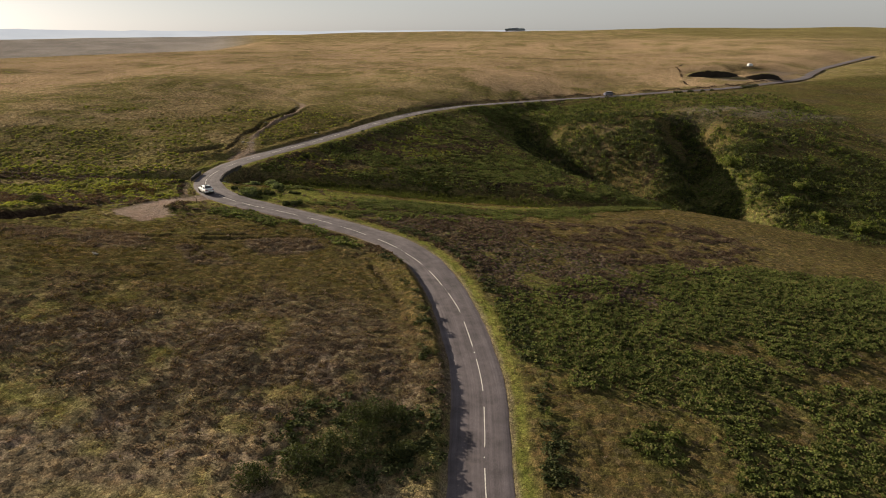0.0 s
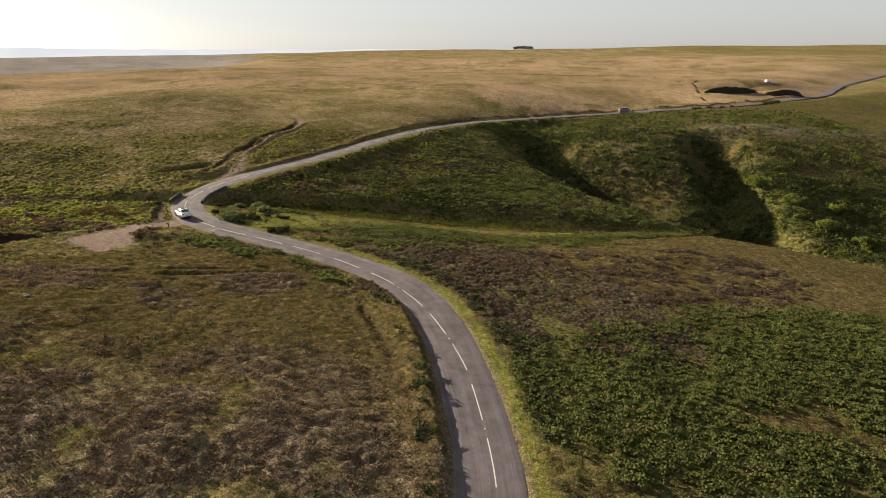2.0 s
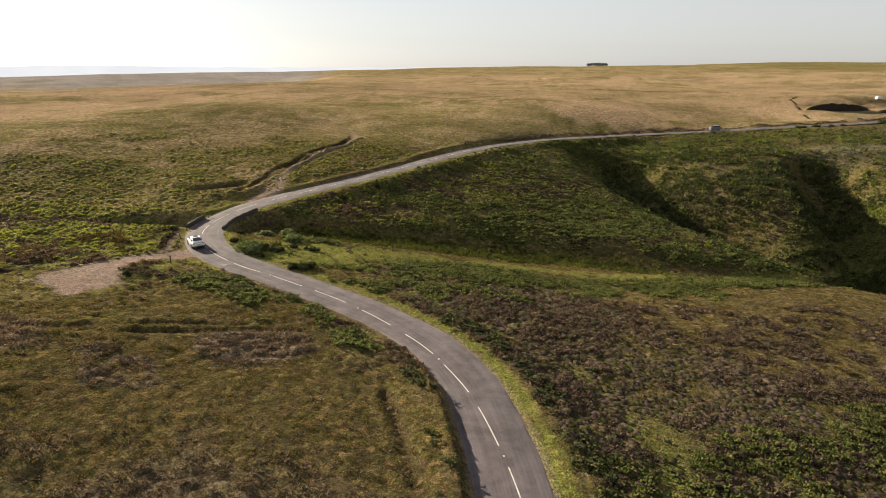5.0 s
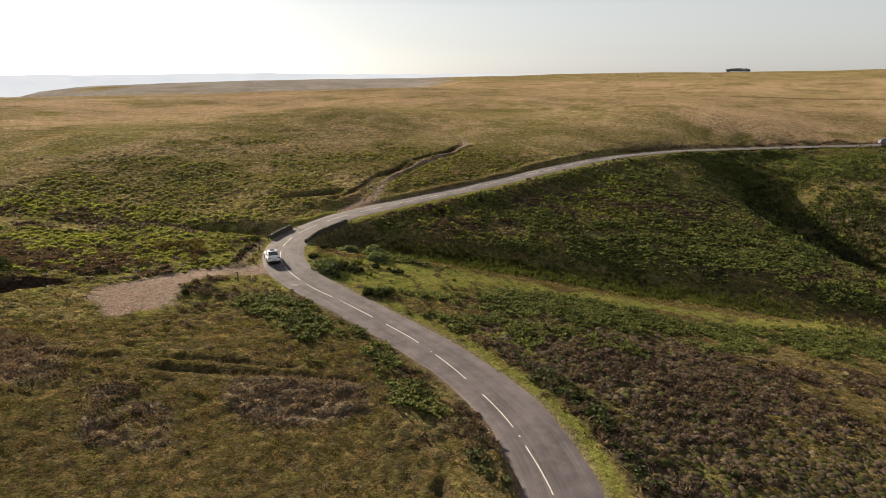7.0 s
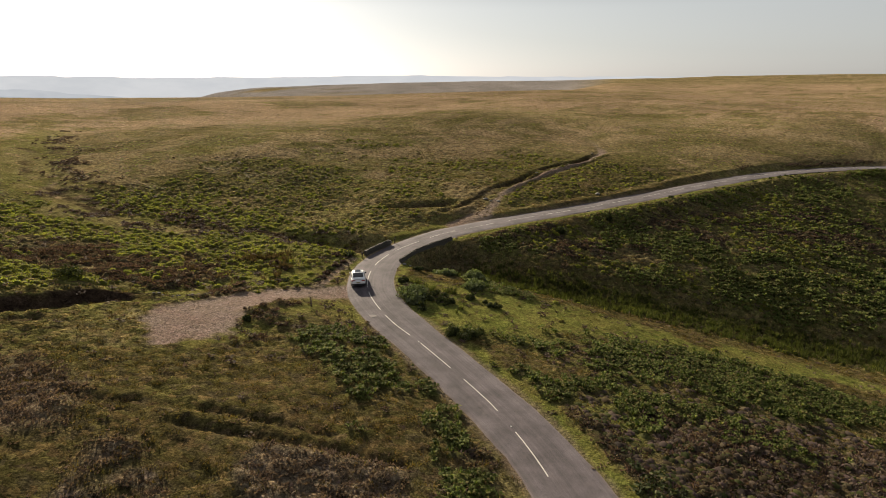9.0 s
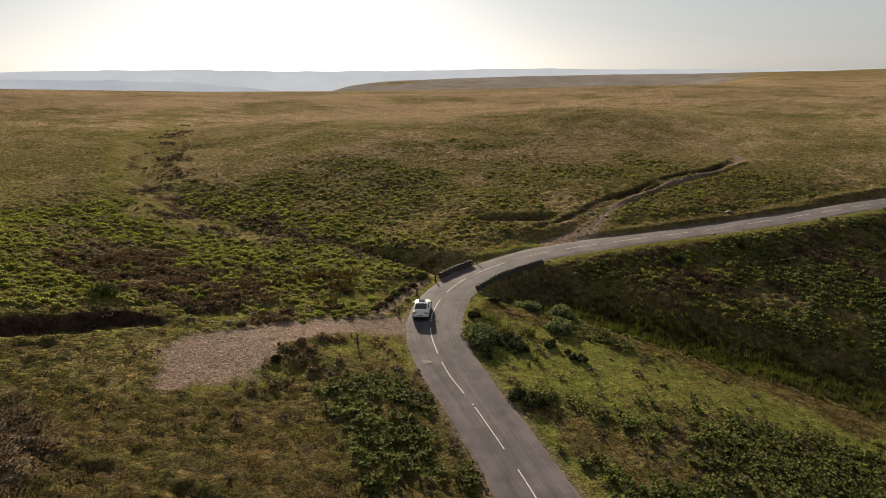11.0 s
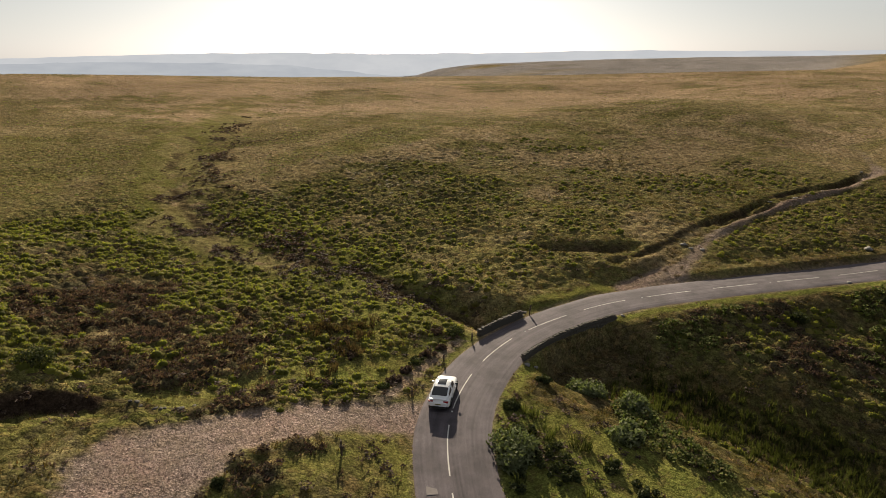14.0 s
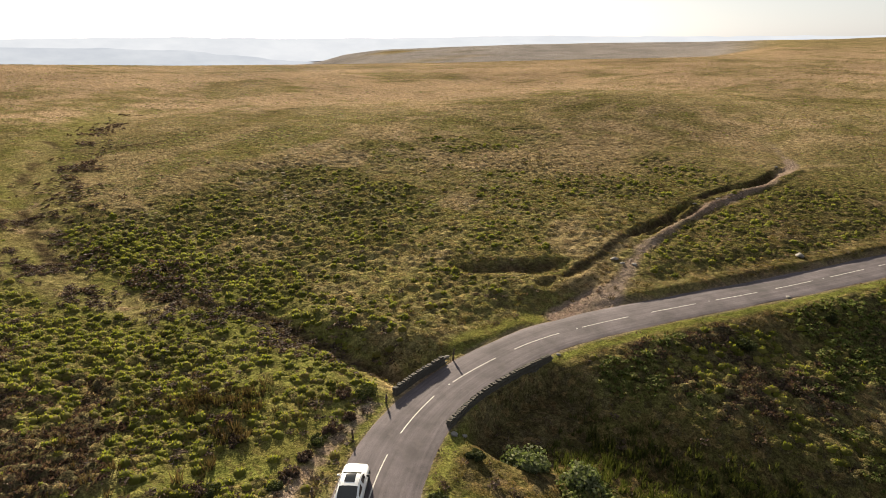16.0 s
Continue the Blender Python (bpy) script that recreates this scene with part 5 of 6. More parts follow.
def build_bush(x, y, r, h, mat, label, seed, leaves=1400, leaf=0.13, name="bush"):
    g = np.random.default_rng(seed)
    z = float(height(x, y)[0])
    b = thing(name, (x, y, z), label, "bush" if name == "bush" else name, group="bushes")
    bm = bmesh.new()
    blobs = []
    long, lie = g.uniform(1.0, 1.5), g.uniform(0, 3.14)          # bushes sprawl more one way than the other
    for k in range(12):
        a = 2 * math.pi * k / 12 + g.uniform(-0.4, 0.4)
        rr = r * g.uniform(0.12, 0.75) * (1 + (long - 1) * abs(math.cos(a - lie)))
        top = h * g.uniform(0.25, 0.72) * (1 - 0.3 * rr / r)
        blobs.append((math.cos(a) * rr, math.sin(a) * rr, top, min(r, 1.3 * h) * g.uniform(0.3, 0.55)))
        tube_into(bm, [(0, 0, -0.1), (math.cos(a) * rr * 0.4, math.sin(a) * rr * 0.4, top * 0.5), (math.cos(a) * rr, math.sin(a) * rr, top)], [0.05, 0.035, 0.012], 5)
    blobs.append((0, 0, h * 0.6, min(r, h) * 0.45))
    part("stems", bm, M_BARK, b)
    v, f = leaf_cloud(g, blobs, leaves, leaf)
    crown = new("crown", array_mesh("crown", v, f, mat))
    crown.parent = b
    return b


for k, (x, y, r, h, kind_of) in enumerate([
        (-46.6, 146.2, 1.9, 1.7, 1), (-44.8, 145.2, 1.2, 1.1, 1), (-41.2, 147.0, 1.8, 1.4, 1), (-42.1, 132.2, 1.9, 1.4, 1), (-41.0, 130.9, 1.3, 1.0, 1),
        (-43.6, 134.6, 1.2, 0.5, 0), (-40.0, 134.0, 2.1, 0.65, 0), (-37.9, 133.2, 1.5, 0.5, 0), (-36.6, 137.2, 0.9, 0.5, 0), (-33.5, 137.0, 1.4, 0.5, 0),
        (-38.9, 175.6, 1.1, 1.3, 0), (-70.6, 105.2, 1.5, 1.6, 0), (-47.9, 142.2, 0.8, 0.5, 0), (-46.6, 136.6, 0.9, 0.6, 0),
        (-7.2, 48.6, 2.5, 2.6, 0), (-9.8, 46.6, 2.3, 2.2, 0), (-5.4, 52.6, 2.1, 2.4, 0), (-12.2, 44.4, 2.2, 1.9, 0), (-3.9, 47.2, 1.5, 1.4, 0), (-7.6, 52.0, 2.2, 2.3, 0), (-15.5, 42.6, 1.9, 1.6, 0),
        (-88.0, 84.0, 1.2, 1.2, 0), (-50.2, 112.4, 0.5, 0.55, 0), (-32.4, 125.8, 1.0, 0.7, 0), (-30.5, 126.3, 1.2, 0.8, 0), (-38.5, 141.6, 1.6, 1.1, 1),
        (104, 222, 3.4, 3.4, 2), (108, 210, 3.0, 2.6, 2), (112, 196, 3.2, 3.0, 2), (84, 207, 2.6, 2.4, 0), (80, 213, 2.4, 2.2, 0), (118, 187, 3.4, 3.2, 2), (102, 184, 2.8, 2.6, 0), (126, 180, 3.4, 3.4, 2), (88, 190, 2.4, 2.0, 0), (120, 205, 2.8, 2.4, 2), (130, 195, 3.0, 2.8, 0)]):
    if kind_of == 2:
        build_bush(x, y, r, h, M_BRACKEN, "large yellow-green bush on the valley side", 50 + k, 1500, 0.3)
    elif kind_of:
        build_bush(x, y, r, h, M_SALLOW, "pale green broad-leaved willow bush", 50 + k, 1500, 0.17)
    else:
        build_bush(x, y, r, h, M_GORSE, "dark green gorse bush with dense spiny leaves", 50 + k, 2000, 0.09)


for k, (x, y, r) in enumerate([(-56.0, 129.5, 0.75), (-56.7, 131.2, 0.65), (-57.4, 133.0, 0.85), (-58.3, 135.0, 0.75), (-58.7, 136.8, 0.85), (-59.2, 138.9, 0.7), (-60.7, 142.0, 1.3), (-61.9, 140.6, 0.8),
                               (-59.1, 125.3, 0.9), (-58.2, 126.0, 0.7), (-64.9, 131.0, 0.9), (-62.2, 130.2, 0.8)]):
    build_bush(x + 0.1, y - 0.1, r * 1.05, r * 0.55, M_LING if k % 3 else M_GORSE, "low dark brown heather clump on the verge", 150 + k, 1100, 0.075)


def build_conifer(x, y, tall, seed):
    """A small self-sown spruce."""
    g = np.random.default_rng(seed)
    t = thing("tree", (x, y, float(height(x, y)[0])), "small dark self-sown conifer on the slope", "tree")
    bm = bmesh.new()
    tube_into(bm, [(0, 0, -0.2), (0.02, 0, tall * 0.5), (0, 0, tall)], [0.09, 0.06, 0.015], 6)
    part("trunk", bm, M_BARK, t)
    bm = bmesh.new()
    blobs = []
    for k in range(26):
        z = tall * (0.15 + 0.8 * k / 26)
        a, rr = k * 2.4, tall * 0.33 * (1 - k / 28)
        tube_into(bm, [(0, 0, z), (math.cos(a) * rr, math.sin(a) * rr, z - rr * 0.15)], [0.02, 0.006], 4)
        blobs.append((math.cos(a) * rr * 0.65, math.sin(a) * rr * 0.65, z, max(0.1, rr * 0.45)))
    part("limbs", bm, M_BARK, t)
    v, f = leaf_cloud(g, blobs, 900, 0.09, 0.03)
    part_c = new("crown", array_mesh("crown", v, f, M_GORSE))
    part_c.parent = t


build_conifer(-33.6, 187.5, 2.2, 8)

# ---- far things ----
build_van((218, 464, float(height(218, 464)[0])), 30, "white parked van beside the old quarry", "van")
p_far, d_far = on_road(470.0, 1.3)
build_van((p_far.x, p_far.y, p_far.z), math.degrees(math.atan2(d_far.y, d_far.x)) + 180, "small grey-blue car on the distant road", "car")


def build_earth_bank(points, tall, seed):
    """A bare eroded earth face with turf lying back from its lip."""
    g = np.random.default_rng(seed)
    s_b, line = curve_through([(*p, 0) for p in points], 1.2)
    n = len(line)
    run = np.gradient(line[:, :2], axis=0)
    run /= np.hypot(run[:, 0], run[:, 1])[:, None]
    back = np.stack([-run[:, 1], run[:, 0]], 1)
    taper = np.sin(np.linspace(0, math.pi, n)) ** 0.6
    zs = height(line[:, 0], line[:, 1])
    rows = []
    for off, up in ((-1.2, -0.8), (-0.6, 0.25), (0.0, 0.6), (0.5, 0.95), (1.2, 1.0), (4.0, 0.85), (9.0, -0.1)):
        p = line[:, :2] + back * (off + g.normal(0, 0.25, n))[:, None]
        rows.append(np.column_stack([p, zs + tall * up * taper * g.uniform(0.85, 1.1, n) - (0.6 if up < 0 else 0)]))
    v = np.stack(rows, 1)
    i, j = (q.ravel() for q in np.meshgrid(np.arange(n - 1), np.arange(6), indexing="ij"))
    f = np.stack([i * 7 + j, (i + 1) * 7 + j, (i + 1) * 7 + j + 1, i * 7 + j + 1], 1)
    b = thing("earth_bank", (float(line[n // 2, 0]), float(line[n // 2, 1]), float(zs[n // 2])), "dark bare earth face of an old quarry", "earth bank")
    inv = np.array(b.matrix_world.inverted())
    v = v.reshape(-1, 3) @ inv[:3, :3].T + inv[:3, 3]
    front, top = f[j < 3], f[j >= 3]
    for name, faces, mat in (("face", front, M_EARTH), ("turf", top, M_TURF)):
        used, faces = np.unique(faces, return_inverse=True)
        ob = new(name, array_mesh(name, v[used], faces.reshape(-1, 4), mat, True))
        ob.parent = b


M_TURF = simple("bank_turf", (0.12, 0.1, 0.04), 0.95, 0, 0.05, 0.4, 0.3, 0.1)
build_earth_bank([(147, 391), (158, 392), (170, 395), (183, 401)], 4.2, 41)
build_earth_bank([(184, 396), (192, 393), (200, 396), (211, 402)], 3.6, 42)


def build_far_wood():
    """The beech clump on the skyline: many crowns on trunks."""
    g = np.random.default_rng(3)
    cx, cy = 166.0, 1560.0
    w = thing("tree_clump", (cx, cy, float(height(cx, cy)[0])), "dark clump of trees on the skyline", "trees", kind="stuff")
    bm = bmesh.new()
    blobs = []
    for k in range(34):
        x, y = g.uniform(-24, 24), g.uniform(-9, 9)
        z = float(height(cx + x, cy + y)[0]) - float(height(cx, cy)[0])
        tall = g.uniform(6.5, 9.0) * (1 - 0.25 * (abs(x) / 24) ** 2)
        tube_into(bm, [(x, y, z - 0.5), (x, y, z + tall * 0.7)], [0.35, 0.15], 5)
        blobs.append((x, y, z + tall * 0.68, tall * 0.32))
        blobs.append((x + 1.2, y, z + tall * 0.45, tall * 0.28))
    part("trunks", bm, M_BARK, w)
    v, f = leaf_cloud(g, blobs, 9000, 0.7)
    c = new("crowns", array_mesh("crowns", v, f, M_HAZETREE))
    c.parent = w


build_far_wood()


def build_ridge(name, radius, az0, az1, levels, drop, mat, label):
    """A hazy far ridge: a broad hill form well past the moor; levels: bearing and height of its crest."""
    n = 160
    az = np.linspace(az0, az1, n)
    crest = np.interp(az, [q[0] for q in levels], [q[1] for q in levels]) + (fbm(az * 10, az * 0, 14, 801, 4) - 0.5) * 12
    rows = []
    for rr, k in ((radius - 330, 0.0), (radius - 200, 0.5), (radius - 70, 0.93), (radius, 1.0), (radius + 60, 0.8)):
        a = np.radians(az)
        rows.append(np.column_stack([-np.sin(a) * rr, 100 + np.cos(a) * rr, -drop + (crest + drop) * k]))
    v = np.stack(rows, 1)
    i, j = (q.ravel() for q in np.meshgrid(np.arange(n - 1), np.arange(4), indexing="ij"))
    f = np.stack([i * 5 + j, i * 5 + j + 1, (i + 1) * 5 + j + 1, (i + 1) * 5 + j], 1)
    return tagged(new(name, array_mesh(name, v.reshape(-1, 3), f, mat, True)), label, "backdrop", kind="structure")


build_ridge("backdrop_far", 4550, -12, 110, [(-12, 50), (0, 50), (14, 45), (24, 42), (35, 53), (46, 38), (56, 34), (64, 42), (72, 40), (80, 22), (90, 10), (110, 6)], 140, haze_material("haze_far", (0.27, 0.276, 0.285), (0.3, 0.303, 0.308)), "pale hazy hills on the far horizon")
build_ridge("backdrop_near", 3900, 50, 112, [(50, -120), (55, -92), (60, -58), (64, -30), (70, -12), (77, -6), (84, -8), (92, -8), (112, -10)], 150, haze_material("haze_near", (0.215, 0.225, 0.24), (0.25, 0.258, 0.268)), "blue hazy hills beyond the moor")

# ---- small things on the road ----
def build_stud(s):
    at, run = on_road(s, dash_off(s))
    bm = bmesh.new()
    box_into(bm, (0.16, 0.12, 0.03), m=Matrix.Rotation(math.atan2(run.y, run.x), 4, "Z"))
    bmesh.ops.bevel(bm, geom=bm.edges, offset=0.01, segments=1, affect="EDGES")
    for v in bm.verts:
        v.co += at + Vector((0, 0, 0.01))
    part("road_stud", bm, M_STUD, road)


M_PATCH = simple("patched_asphalt", (0.165, 0.148, 0.142), 0.9, 0, 0.2, 0.2, 3.0)


def build_patch(s, off, long, wide):
    at, run = on_road(s, off)
    bm = bmesh.new()
    box_into(bm, (long, wide, 0.016), m=Matrix.Rotation(math.atan2(run.y, run.x), 4, "Z"), jitter=0.04, rng=rng)
    for v in bm.verts:
        v.co += at + Vector((0, 0, 0.004))
    part("repair_patch", bm, M_PATCH, road)


s = DASH_AT + 7.6
while s < 330:
    build_stud(s)
    s += DASH_STEP * 2
build_patch(206.6, 1.95, 1.0, 0.75)

# ---- plants and loose stones, by the thousand ----
def proto_blades(g, count, spread, tall, wide, lean):
    """A tuft of pointed blades."""
    v, f = [], []
    for k in range(count):
        a, b = g.uniform(0, 6.283), g.uniform(0, 6.283)
        p = np.array([math.cos(a), math.sin(a), 0]) * spread * math.sqrt(g.random())
        d = np.array([math.cos(a) * lean * g.random(), math.sin(a) * lean * g.random(), 1.0]) * tall * g.uniform(0.6, 1.1)
        s = np.array([math.cos(b), math.sin(b), 0]) * wide * g.uniform(0.6, 1.2)
        v += [p - s - [0, 0, 0.06], p + s - [0, 0, 0.06], p + d]
        f.append([3 * k, 3 * k + 1, 3 * k + 2])
    return np.array(v), np.array(f)


def proto_fern(g, count=5):
    """Arching bracken fronds round a centre."""
    v, f = [], []
    for k in range(count):
        a = 6.283 * k / count + g.uniform(-0.4, 0.4)
        o, s = np.array([math.cos(a), math.sin(a), 0]), np.array([-math.sin(a), math.cos(a), 0])
        h, r = g.uniform(0.45, 0.75), g.uniform(0.45, 0.75)
        up = np.array([0, 0, 1.0])
        base, mid, tip = o * 0.05, o * r * 0.5 + up * h, o * r + up * h * g.uniform(0.5, 0.9)
        n = len(v)
        v += [base, mid - s * 0.2 - up * 0.06, mid + up * 0.03, mid + s * 0.2 - up * 0.06, tip]
        f += [[n, n + 1, n + 2], [n, n + 2, n + 3], [n + 1, n + 4, n + 2], [n + 2, n + 4, n + 3]]
    return np.array(v), np.array(f)


def proto_clump(g):
    """A bracken clump seen from afar: six broad fronds."""
    v, f = [], []
    for k in range(6):
        a = 6.283 * k / 6 + g.uniform(-0.5, 0.5)
        o, s = np.array([math.cos(a), math.sin(a), 0]), np.array([-math.sin(a), math.cos(a), 0]) * 0.2
        mid = o * g.uniform(0.2, 0.4) + np.array([0, 0, g.uniform(0.4, 0.65)])
        n = len(v)
        v += [o * 0.08, mid - s, mid + s, o * g.uniform(0.6, 0.85) + np.array([0, 0, g.uniform(0.2, 0.5)])]
        f += [[n, n + 1, n + 2], [n + 1, n + 3, n + 2]]
    return np.array(v), np.array(f)


def proto_scrub(g, count=34, r=0.55, h=0.7, leaf=0.15):
    q, f4 = leaf_cloud(g, [(0, 0, h * 0.5, r * 0.7), (r * 0.4, 0, h * 0.42, r * 0.5), (-r * 0.3, r * 0.35, h * 0.4, r * 0.5)], count, leaf)
    return q, np.vstack([f4[:, [0, 1, 2]], f4[:, [0, 2, 3]]])


def proto_stone(g):
    v = np.array([(x, y, z) for x in (-1, 1) for y in (-1, 1) for z in (-1, 1)], float) * 0.5
    v += g.uniform(-0.16, 0.16, v.shape)
    f = np.array([[0, 1, 3], [0, 3, 2], [4, 6, 7], [4, 7, 5], [0, 4, 5], [0, 5, 1], [2, 3, 7], [2, 7, 6], [0, 2, 6], [0, 6, 4], [1, 5, 7], [1, 7, 3]])
    return v, f


def strew(name, label, category, mat, protos, xy, scale, g, sink=0.0, rounded=False):
    """Many copies of a few small shapes as one mesh."""
    z = height(xy[:, 0], xy[:, 1]) - sink
    pick = g.integers(0, len(protos), len(xy))
    V, F, n0 = [], [], 0
    for k, (pv, pf) in enumerate(protos):
        m = np.where(pick == k)[0]
        if not len(m):
            continue
        a = g.uniform(0, 6.283, len(m))
        c, s, q = np.cos(a)[:, None], np.sin(a)[:, None], scale[m][:, None]
        x = (pv[:, 0] * c - pv[:, 1] * s) * q + xy[m, 0:1]
        y = (pv[:, 0] * s + pv[:, 1] * c) * q + xy[m, 1:2]
        zz = pv[:, 2] * q * g.uniform(0.8, 1.25, (len(m), 1)) + z[m][:, None]
        V.append(np.stack([x, y, zz], -1).reshape(-1, 3))
        F.append((pf[None] + (np.arange(len(m)) * len(pv))[:, None, None]).reshape(-1, 3) + n0)
        n0 += len(m) * len(pv)
    return tagged(new(name, array_mesh(name, np.vstack(V), np.vstack(F), mat, rounded)), label, category, kind="stuff")


def looked_up(x, y):
    """Masks and plant shares of the nearest point of the ground's sheet."""
    i, j = np.clip(np.searchsorted(GX, x), 1, nx - 1), np.clip(np.searchsorted(GY, y), 1, ny - 1)
    i, j = i - (x - GX[i - 1] < GX[i] - x), j - (y - GY[j - 1] < GY[j] - y)
    k = j * nx + i
    return {q: v[k] for q, v in gm.items()}, {q: v[k] for q, v in gp.items()}


def sow(g, count, rect, weigh, exact=False):
    """Positions whose density follows weigh(x, y, masks, shares)."""
    x, y = g.uniform(rect[0], rect[1], count), g.uniform(rect[2], rect[3], count)
    m, p = looked_up(x, y)
    if exact:
        m["road"] = near_line(x, y, road_line, 26)[0]
    keep = g.random(count) < weigh(x, y, m, p)
    x, y, grav = x[keep], y[keep], m["gravel"][keep]
    clear = (np.abs(near_line(x, y, road_line, 26)[0]) > HALF + 0.35) & (grav < 0.3)
    return np.stack([x, y], 1)[clear]


NEAR = (-112, 78, 40, 238)


def inside(x, y):
    """Fades a planting out towards the rim of its stretch."""
    edge = np.minimum(np.minimum(x + 112, 78 - x), np.minimum(y - 34, 238 - y)) + (fbm(x, y, 18, 511) - 0.5) * 22
    return smooth(2, 34, edge)


g1 = np.random.default_rng(11)
xy = sow(g1, 260000, NEAR, lambda x, y, m, p: smooth(0.3, 0.72, p["bracken"]) * 0.9)[:25000]
strew("bracken", "dense green bracken fronds covering the slopes", "bracken", M_BRACKEN, [proto_fern(g1) for _ in range(8)], xy, g1.uniform(0.34, 0.72, len(xy)), g1)
g2 = np.random.default_rng(12)
xy = sow(g2, 320000, NEAR, lambda x, y, m, p: (p["heather"] * 0.8 + 0.015) * inside(x, y))[:30000]
strew("heather", "brown and purple heather sprigs", "heather", M_HEATHER, [proto_blades(g2, 11, 0.42, 0.12, 0.11, 2.3) for _ in range(8)], xy, g2.uniform(0.7, 1.3, len(xy)), g2)
g9 = np.random.default_rng(19)
xy = sow(g9, 160000, (-90, 78, 80, 238), lambda x, y, m, p: smooth(0.4, 0.75, p["ling"]) * 0.9)[:24000]
strew("dark_heather", "dark purple-brown heather sprigs", "heather", M_LING, [proto_blades(g9, 12, 0.44, 0.14, 0.13, 2.3) for _ in range(8)], xy, g9.uniform(0.7, 1.4, len(xy)), g9)
def proto_tussock(g, blades=16, r=0.46, h=0.28):
    """A domed tussock: a low mound under arching blades."""
    v, f, sides = [], [], 7
    for ring_r, ring_z in ((1.0, -0.12), (0.82, 0.5), (0.38, 0.85)):
        for k in range(sides):
            a = 6.283 * k / sides
            q = g.uniform(0.85, 1.15)
            v.append([math.cos(a) * r * ring_r * q, math.sin(a) * r * ring_r * q, h * ring_z * g.uniform(0.9, 1.1)])
    v.append([0, 0, h * 0.95])
    for k in range(sides):
        n = (k + 1) % sides
        for a in (0, sides):
            f += [[a + k, a + n, a + sides + n], [a + k, a + sides + n, a + sides + k]]
        f.append([2 * sides + k, 2 * sides + n, 3 * sides])
    for k in range(blades):
        a, t = g.uniform(0, 6.283), g.uniform(0.15, 0.9)
        o, w = np.array([math.cos(a), math.sin(a), 0]), np.array([math.cos(a * 3), math.sin(a * 3), 0]) * 0.075
        p = o * r * t * 0.85 + np.array([0, 0, h * (0.95 - 0.6 * t * t)])
        b = len(v)
        v += [list(p - w - np.array([0, 0, 0.06])), list(p + w - np.array([0, 0, 0.06])), list(p + o * 0.2 * t + np.array([0, 0, g.uniform(0.07, 0.17) * (1.15 - 0.6 * t)]))]
        f.append([b, b + 1, b + 2])
    return np.array(v), np.array(f)


def proto_mound(g, sides=6):
    """A small far tussock: an uneven cone of turf."""
    a = np.arange(sides) * 6.283 / sides + g.uniform(0, 1)
    v = [[math.cos(q) * g.uniform(0.4, 0.6), math.sin(q) * g.uniform(0.4, 0.6), -0.06] for q in a] + [[g.uniform(-0.12, 0.12), g.uniform(-0.12, 0.12), g.uniform(0.15, 0.26)]]
    return np.array(v), np.array([[k, (k + 1) % sides, sides] for k in range(sides)])


g3 = np.random.default_rng(13)
xy = sow(g3, 110000, NEAR, lambda x, y, m, p: (1 - p["bracken"]) * (1 - p["lawn"]) * (1 - p["rock"]) * (1 - p["peat"]) * (1 - 0.7 * p["lime"]) * (1 - p["ling"] * 0.6) * smooth(0.25, 0.6, fbm(x, y, 4, 501)) * 0.7 * inside(x, y) * (1 - smooth(1.5, 0.4, np.abs(m["road"]) - HALF)))[:17000]
strew("moor_grass", "tufts of olive and straw-coloured moor grass", "grass", M_TUSSOCK, [proto_blades(g3, 12, 0.34, 0.15, 0.05, 0.9) for _ in range(8)], xy, g3.uniform(0.6, 1.3, len(xy)), g3)
g4 = np.random.default_rng(14)
xy = sow(g4, 90000, (-122, 60, 92, 236), lambda x, y, m, p: smooth(0.3, 0.75, p["lime"]) * (0.12 + 0.75 * blob(x, y, -86, 118, 44, 36) + 0.07 * p["west"] + 0.5 * p["north"] * smooth(12, -8, x)) * (1 - p["lawn"]) * (1 - 0.8 * p["ling"]) * (1 - p["bracken"]) * (1 - p["peat"]) * smooth(2.5, 5, np.abs(m["bank"])) * ((x < -66) | (y > 113)) * smooth(2, 4, np.abs(m["hag"] + 0.5)) * smooth(2, 4, np.abs(m["bankn"])))[:7000]
strew("green_tussocks", "bright green domed grass tussocks", "grass", M_LIME, [proto_tussock(g4) for _ in range(8)], xy, g4.uniform(0.45, 1.3, len(xy)), g4, 0.06, True)
g11 = np.random.default_rng(21)
far_r, far_a = 70 + 430 * g11.random(70000), np.radians(g11.uniform(-35, 108, 70000))
x, y = -40 - np.sin(far_a) * far_r, 130 + np.cos(far_a) * far_r
m11, p11 = looked_up(x, y)
keep = (np.abs(near_line(x, y, road_line, 26)[0]) > HALF + 1.2) & (g11.random(len(x)) < p11["west"] * (1 - p11["lawn"]) * (1 - p11["rock"]) * (1 - p11["peat"]) * smooth(2, 5, np.abs(m11["hag"] + 0.5)) * smooth(2, 4, np.abs(m11["track"])) * smooth(2, 4, np.abs(m11["bankn"])) * smooth(0.3, 0.55, fbm(x, y, 9, 911)))
xy = np.stack([x, y], 1)[keep][:30000]
greener = g11.random(len(xy)) < 0.12 + 0.75 * smooth(0.25, 0.7, looked_up(xy[:, 0], xy[:, 1])[1]["lime"])
for pick, mat, label in ((greener, M_LIME, "low olive-green tussocks over the open moor"), (~greener, M_STRAW, "low straw-brown tussocks over the open moor")):
    strew("moor_tussocks", label, "grass", mat, [proto_mound(g11) for _ in range(8)], xy[pick], g11.uniform(0.5, 1.15, pick.sum()) * (0.8 + 0.5 * smooth(100, 350, np.hypot(*(xy[pick] - [-40, 130]).T))), g11)
